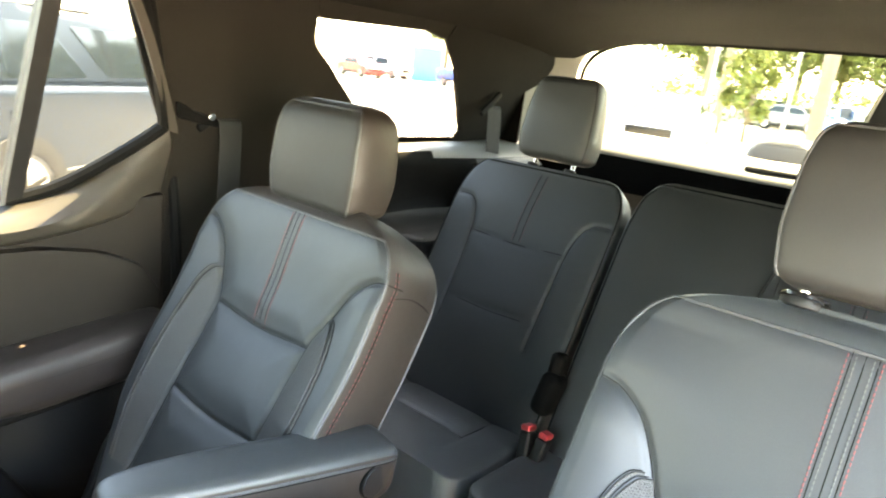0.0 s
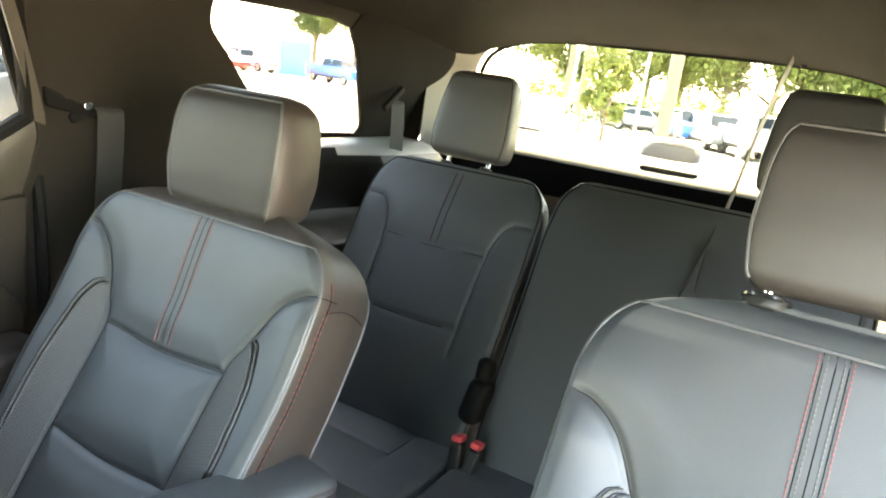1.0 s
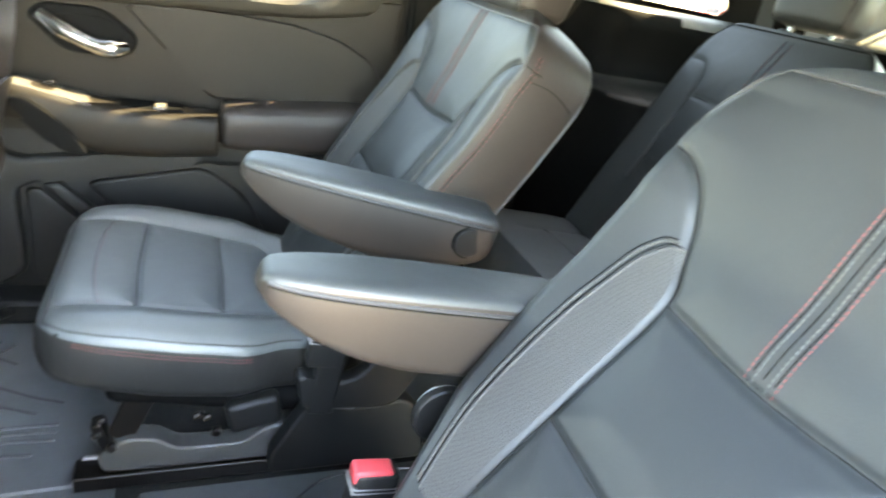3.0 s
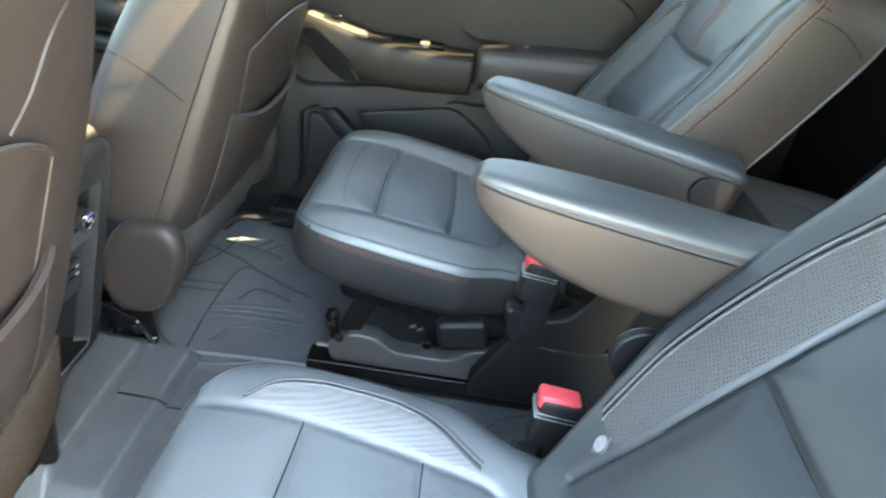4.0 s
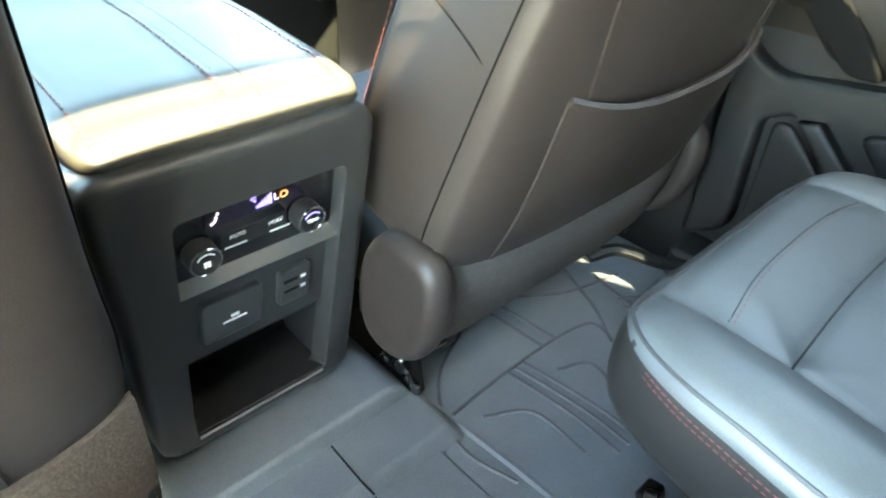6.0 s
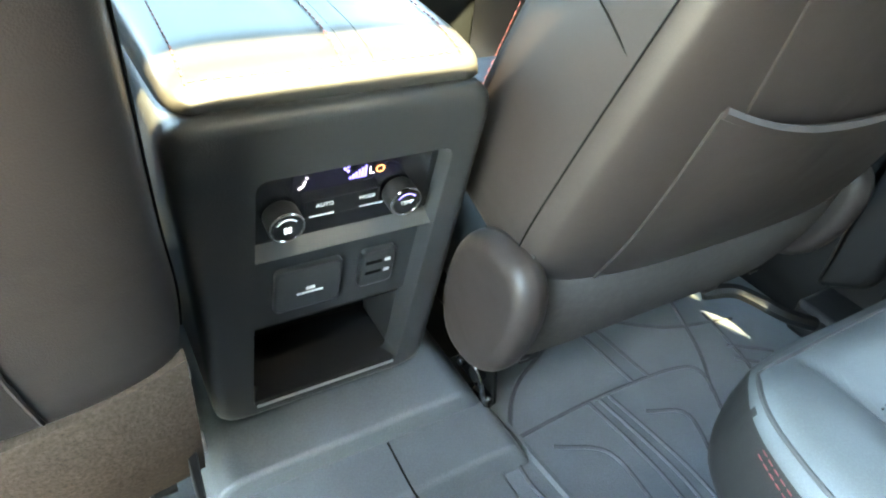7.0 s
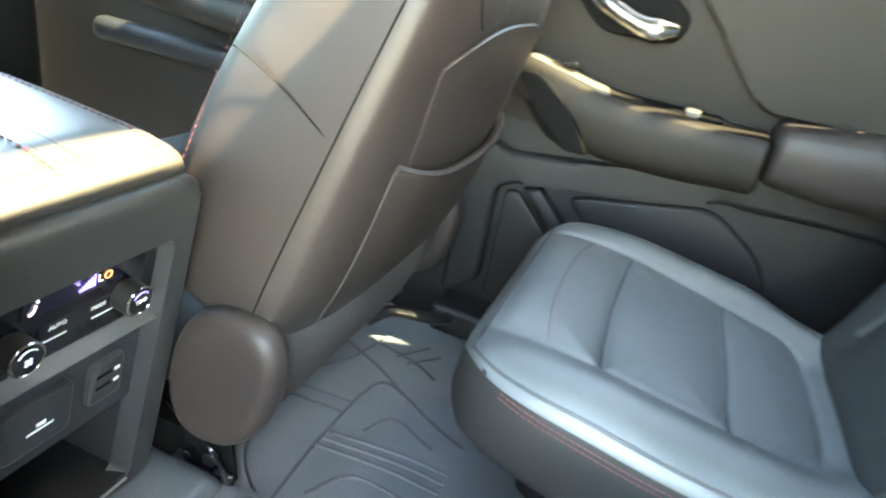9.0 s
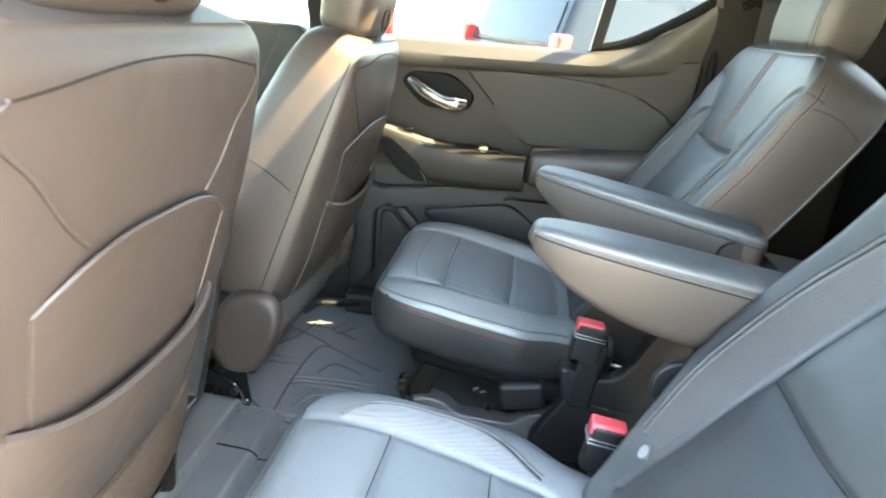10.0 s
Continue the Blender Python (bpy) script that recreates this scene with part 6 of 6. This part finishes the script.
            part("side_window", slab(rounded(o, 0.05), lambda u, v, d, q=q: (q * ((W - 0.08) * (1 - 0.22 * max(0, v - 1.0)) + 0.004 - d), u, v), 0.012, 0.003), CAR_GLASS, car, "dark side window")
        part("lamp", rbox((0.30, 0.10, 0.14), (q * (W - 0.26), L - 0.13, low[0][1] + 0.36), 0.04), CHROME, car, "clear headlamp")
        part("tail_lamp", rbox((0.14, 0.14, 0.30 if kind == "pickup" else 0.36 if kind == "crossover" else 0.18), (q * (W - 0.07), -L + 0.06, low[1][1] - (0.06 if kind == "crossover" else 0.18)), 0.035), TAIL_RED, car, "red tail lamp")
        part("mirror", rbox((0.2, 0.1, 0.15), (q * (W + 0.08), ca[-1, 0] - 0.15, z0 + 0.1), 0.04), paint, car)
        for yy in (L - 0.95, -L + (1.40 if kind == "crossover" else 0.95)):
            wheel(car, q * (W - 0.1), yy)
        part("sill_trim", rbox((0.05, length - 2.4, 0.16), (q * (W - 0.005), 0, low[0][1] - 0.02), 0.02), PLASTIC, car, "black sill trim")
    part("windscreen", slab(rounded([(-W + 0.2, z0 + 0.08), (W - 0.2, z0 + 0.08), (W - 0.32, z1 - 0.1), (-W + 0.32, z1 - 0.1)], 0.06), lambda a, b, d: (a, np.interp(b, [ca[-1, 1], ca[-2, 1]], [ca[-1, 0], ca[-2, 0]]) + 0.012 - d, b), 0.02, 0.003), CAR_GLASS, car, "dark windscreen")
    if kind == "crossover":
        part("rear_window", slab(rounded([(-W + 0.22, 1.16), (W - 0.22, 1.16), (W - 0.30, 1.52), (-W + 0.30, 1.52)], 0.06), lambda a, b, d: (a, -L + 0.05 + (b - 1.08) * 0.40 - 0.012 + d, b), 0.02, 0.003), CAR_GLASS, car, "dark rear window")
    part("grille", rbox((width * 0.55, 0.05, 0.2), (0, L - 0.02, low[0][1] + 0.3), 0.03), GLOSS_BLACK, car, "black grille")
    part("bumper", rbox((width * 0.96, 0.16, 0.22), (0, -L - 0.02, low[0][1] + 0.03), 0.05), CHROME if kind == "pickup" else paint, car)
    return car


def away(az, dist, z=-0.45):
    """A place behind the car: az degrees from straight back towards the passenger side."""
    return (-0.32 + dist * math.sin(radians(az)), 0.24 - dist * math.cos(radians(az)), z)


vehicle("parked_suv", (6.055, -1.71, -0.45), 210, TRUCK_PAINT, "slate blue SUV with red tail lamps parked beside the car", "crossover", length=4.7, width=1.84)
vehicle("parked_pickup", (5.78, 3.84, -0.45), 10, CAR_SILVER, "silver pickup with red tail lamps parked further along", "pickup", length=4.7, width=2.0)
vehicle("blue_pickup", away(38.0, 52), 80, CAR_BLUE, "blue pickup parked across the car park", "pickup", length=5.4)
vehicle("red_car", away(47.2, 54), 80, CAR_RED, "red car parked across the car park", "sedan")
vehicle("white_car", away(45.0, 58), 95, CAR_WHITE, "white car parked across the car park", "suv")
vehicle("parked_car", away(20.5, 17), 12, CAR_WHITE, "white car glaring in the sun behind the liftgate", "sedan")
for az, d, yaw, paint, lab, k in (
    (12.6, 30, 75, CAR_WHITE, "white sedan under the trees", "suv"), (11.2, 27, 70, CAR_GREY, "silver grey sedan under the trees", "sedan"),
    (7.9, 24, 25, CAR_BLUE, "bright blue car in a row of parked cars", "suv"), (5.6, 22, 25, CAR_GREY, "dark grey sport utility in a row of parked cars", "suv"),
    (2.6, 20, 25, CAR_WHITE, "pale pickup in a row of parked cars", "pickup"), (-1.5, 19, 25, CAR_GREY, "grey car in a row of parked cars", "suv"), (-6.5, 18, 25, CAR_WHITE, "white car in a row of parked cars", "sedan")):
    vehicle("parked_car", away(az, d * 1.55), yaw, paint, lab, k)

bx = thing("storage_container", away(41.5, 62), "blue steel storage container across the car park", "container")
part("box", rbox((2.6, 6.0, 2.9), (0, 0, 1.45), 0.03), BOX_BLUE, bx)
for i in range(9):
    part("rib", rbox((0.05, 0.12, 2.6), (-1.31, -2.6 + i * 0.65, 1.45), 0.015), BOX_BLUE, bx)
bx.rotation_euler = (0, 0, radians(40))


def trunk(path, r0, r1, parent, name="trunk", rings=0):
    p = smoothed(path, 10)
    rr = np.linspace(r0, r1, len(p))
    if rings:
        rr = rr * (1 + 0.05 * np.sin(np.arange(len(p)) * 2.1))
    v, f = tube(p, rr, 12)
    return mesh_part(name, v, f, BARK, parent, "rough brown trunk")


def leaf_cloud(clumps, count, size, rng, droop=0.0):
    """Many small leaves about clump centres (x, y, z, radius), as one mesh."""
    verts, faces = [], []
    cl = np.array(clumps, float)
    pick = rng.integers(0, len(cl), count)
    d = rng.normal(size=(count, 3))
    d /= np.linalg.norm(d, axis=1)[:, None]
    c = cl[pick, :3] + d * (cl[pick, 3:4] * rng.uniform(0.35, 1.05, (count, 1)))
    a = rng.normal(size=(count, 3))
    a /= np.linalg.norm(a, axis=1)[:, None]
    b = np.cross(a, rng.normal(size=(count, 3)))
    b /= np.linalg.norm(b, axis=1)[:, None]
    s = size * rng.uniform(0.6, 1.4, (count, 1))
    V = np.stack([c - a * s, c + b * s * 0.45, c + a * s, c - b * s * 0.45], 1).reshape(-1, 3)
    return V, [(4 * i, 4 * i + 1, 4 * i + 2, 4 * i + 3) for i in range(count)]


def tree(at, height, spread, seed, label, leaf=LEAF, count=2600, group="trees"):
    rng = np.random.default_rng(seed)
    t = thing("tree", at, label, "tree", group)
    trunk([(0, 0, -0.1), (rng.normal() * 0.1, rng.normal() * 0.1, height * 0.3), (rng.normal() * 0.3, rng.normal() * 0.3, height * 0.75)], 0.035 * height * 0.6, 0.012 * height, t)
    clumps = []
    for i in range(11):
        a, h = rng.uniform(0, 6.28), rng.uniform(0.35, 0.95)
        r = spread * (1.1 - abs(h - 0.55)) * rng.uniform(0.3, 0.9)
        c = (r * math.cos(a), r * math.sin(a), height * h)
        clumps.append((*c, spread * rng.uniform(0.28, 0.5)))
        v, f = tube(smoothed([(0, 0, height * (h * 0.6)), (c[0] * 0.5, c[1] * 0.5, height * h * 0.85), c], 5), np.linspace(0.012 * height, 0.004 * height, 11), 6)
        mesh_part("limb", v, f, BARK, t)
    v, f = leaf_cloud(clumps, count, 0.010 * height + 0.07, rng)
    mesh_part("crown", v, f, leaf, t, "uneven green crown of small leaves", smooth=False)
    return t


def palm(at, height, r, seed, label):
    rng = np.random.default_rng(seed)
    t = thing("palm_tree", at, label, "palm tree", "palms")
    top = (rng.normal() * 0.15, rng.normal() * 0.15, height)
    trunk([(0, 0, -0.1), (top[0] * 0.3, top[1] * 0.3, height * 0.5), top], r * 1.15, r * 0.9, t, rings=1)
    for i in range(16):
        a, el = i * 2.4, rng.uniform(-0.2, 0.9)
        pts = [(top[0] + k * 2.0 * math.cos(a), top[1] + k * 2.0 * math.sin(a), height + 1.2 * k * el - 1.7 * k * k) for k in np.linspace(0, 1, 8)]
        vs, fs = [], []
        for j, p in enumerate(pts[1:]):
            for q in (-1, 1):
                for e in range(3):
                    s0 = np.array(p) - np.array([math.cos(a), math.sin(a), 0]) * e * 0.08
                    tip = s0 + np.array([-q * 0.45 * math.sin(a) + 0.2 * math.cos(a), q * 0.45 * math.cos(a) + 0.2 * math.sin(a), -0.18])
                    m = 0.5 * (s0 + tip) + np.array([0, 0, 0.03])
                    k = len(vs)
                    vs += [s0, m, tip, m - np.array([0.03 * math.cos(a), 0.03 * math.sin(a), 0.02])]
                    fs.append((k, k + 1, k + 2, k + 3))
        mesh_part("frond", vs, fs, LEAF, t, smooth=False)
    return t


palm(away(9.7, 22), 9.0, 0.19, 3, "tall palm with a straight rough trunk")
palm(away(16.9, 30), 9.5, 0.17, 4, "tall palm beside a leafy bush")
palm(away(18.3, 38), 8.0, 0.15, 5, "slender palm at the edge of the car park")
tree(away(14.6, 24), 3.4, 1.0, 7, "rounded young tree on a planted strip", LEAF_PALE, 2600)
tree(away(19.0, 22), 1.1, 0.8, 8, "low shrub on a planted strip", LEAF_PALE, 900)
for i, (az, d, h, sp) in enumerate([(-9, 34, 9, 4.0), (-5, 38, 10, 4.5), (-1.5, 36, 9, 4.0), (2, 40, 10, 4.5), (5.5, 37, 9, 4.0), (9, 41, 10, 4.5), (12, 38, 9.5, 4.0), (15.5, 42, 9, 4.0), (18.5, 44, 8, 3.5), (-13, 36, 10, 4.5), (36.5, 55, 11, 3.2), (40, 60, 12, 3.0), (33, 52, 10, 3.6)]):
    tree(away(az, d * 1.5), h * 1.35, sp * 1.3, 20 + i, "broad leafy tree in a row behind the car park", LEAF if i % 2 else LEAF_PALE, 11000, "trees behind the car park")
rng = np.random.default_rng(5)
V, F = leaf_cloud([(*away(a, 46 + rng.normal(), 0.5 + rng.uniform(0, 0.6)), 1.5) for a in np.linspace(-14, 22, 46)], 12000, 0.14, rng)
tagged(mesh_part("hedge", V, F, LEAF_PALE, None, smooth=False), "sunlit hedge along the far edge of the car park", "hedge", kind="stuff")
for az, d, h in ((17.8, 26, 8), (3.6, 21, 8), (12.0, 33, 9)):
    lp = thing("lamp_post", away(az, d), "pale grey car park lamp post", "lamp post", "lamp posts")
    part("pole", rod(0.07, h, (0, 0, h / 2), n=14, r2=0.05), POLE_GREY, lp)
    part("head", rbox((0.3, 0.7, 0.12), (0, 0.3, h), 0.03), POLE_GREY, lp)
bm = rbox((9.0, 2.4, 0.15), (0, 0, 0), 0.04)
isl = tagged(part("planted_strip", bm, GRASS), "dry grass strip with a concrete edge", "island", kind="structure")
isl.matrix_world = Matrix.Translation(away(13, 24, -0.40)) 
for y in (-1.26, 1.26):
    k = tagged(part("kerb", rbox((9.2, 0.14, 0.17), (0, y, 0), 0.03), CONCRETE), "pale concrete kerb", "kerb", kind="structure")
    k.matrix_world = Matrix.Translation(away(13, 24, -0.385))
# Driver side: the open rear door swung outwards, and a plain wall that closes that side
od = thing("door_3", (-0.83, 0.50, 0.0), "open dark rear door swung out on the driver side", "door", kind="structure")
od.rotation_euler = (0, 0, radians(-72))
part("panel", slab(rounded([(0.0, 0.05), (-0.92, 0.05), (-0.95, 0.74), (0.0, 0.76)], 0.04), lambda a, b, d: (d, a, b), 0.09, 0.02), CAR_WHITE, od, "white outer door skin")
part("inner_trim", slab(rounded([(-0.02, 0.08), (-0.90, 0.08), (-0.92, 0.73), (-0.02, 0.74)], 0.04), lambda a, b, d: (0.09 + d, a, b), 0.03, 0.01), TRIM, od, "dark door trim")
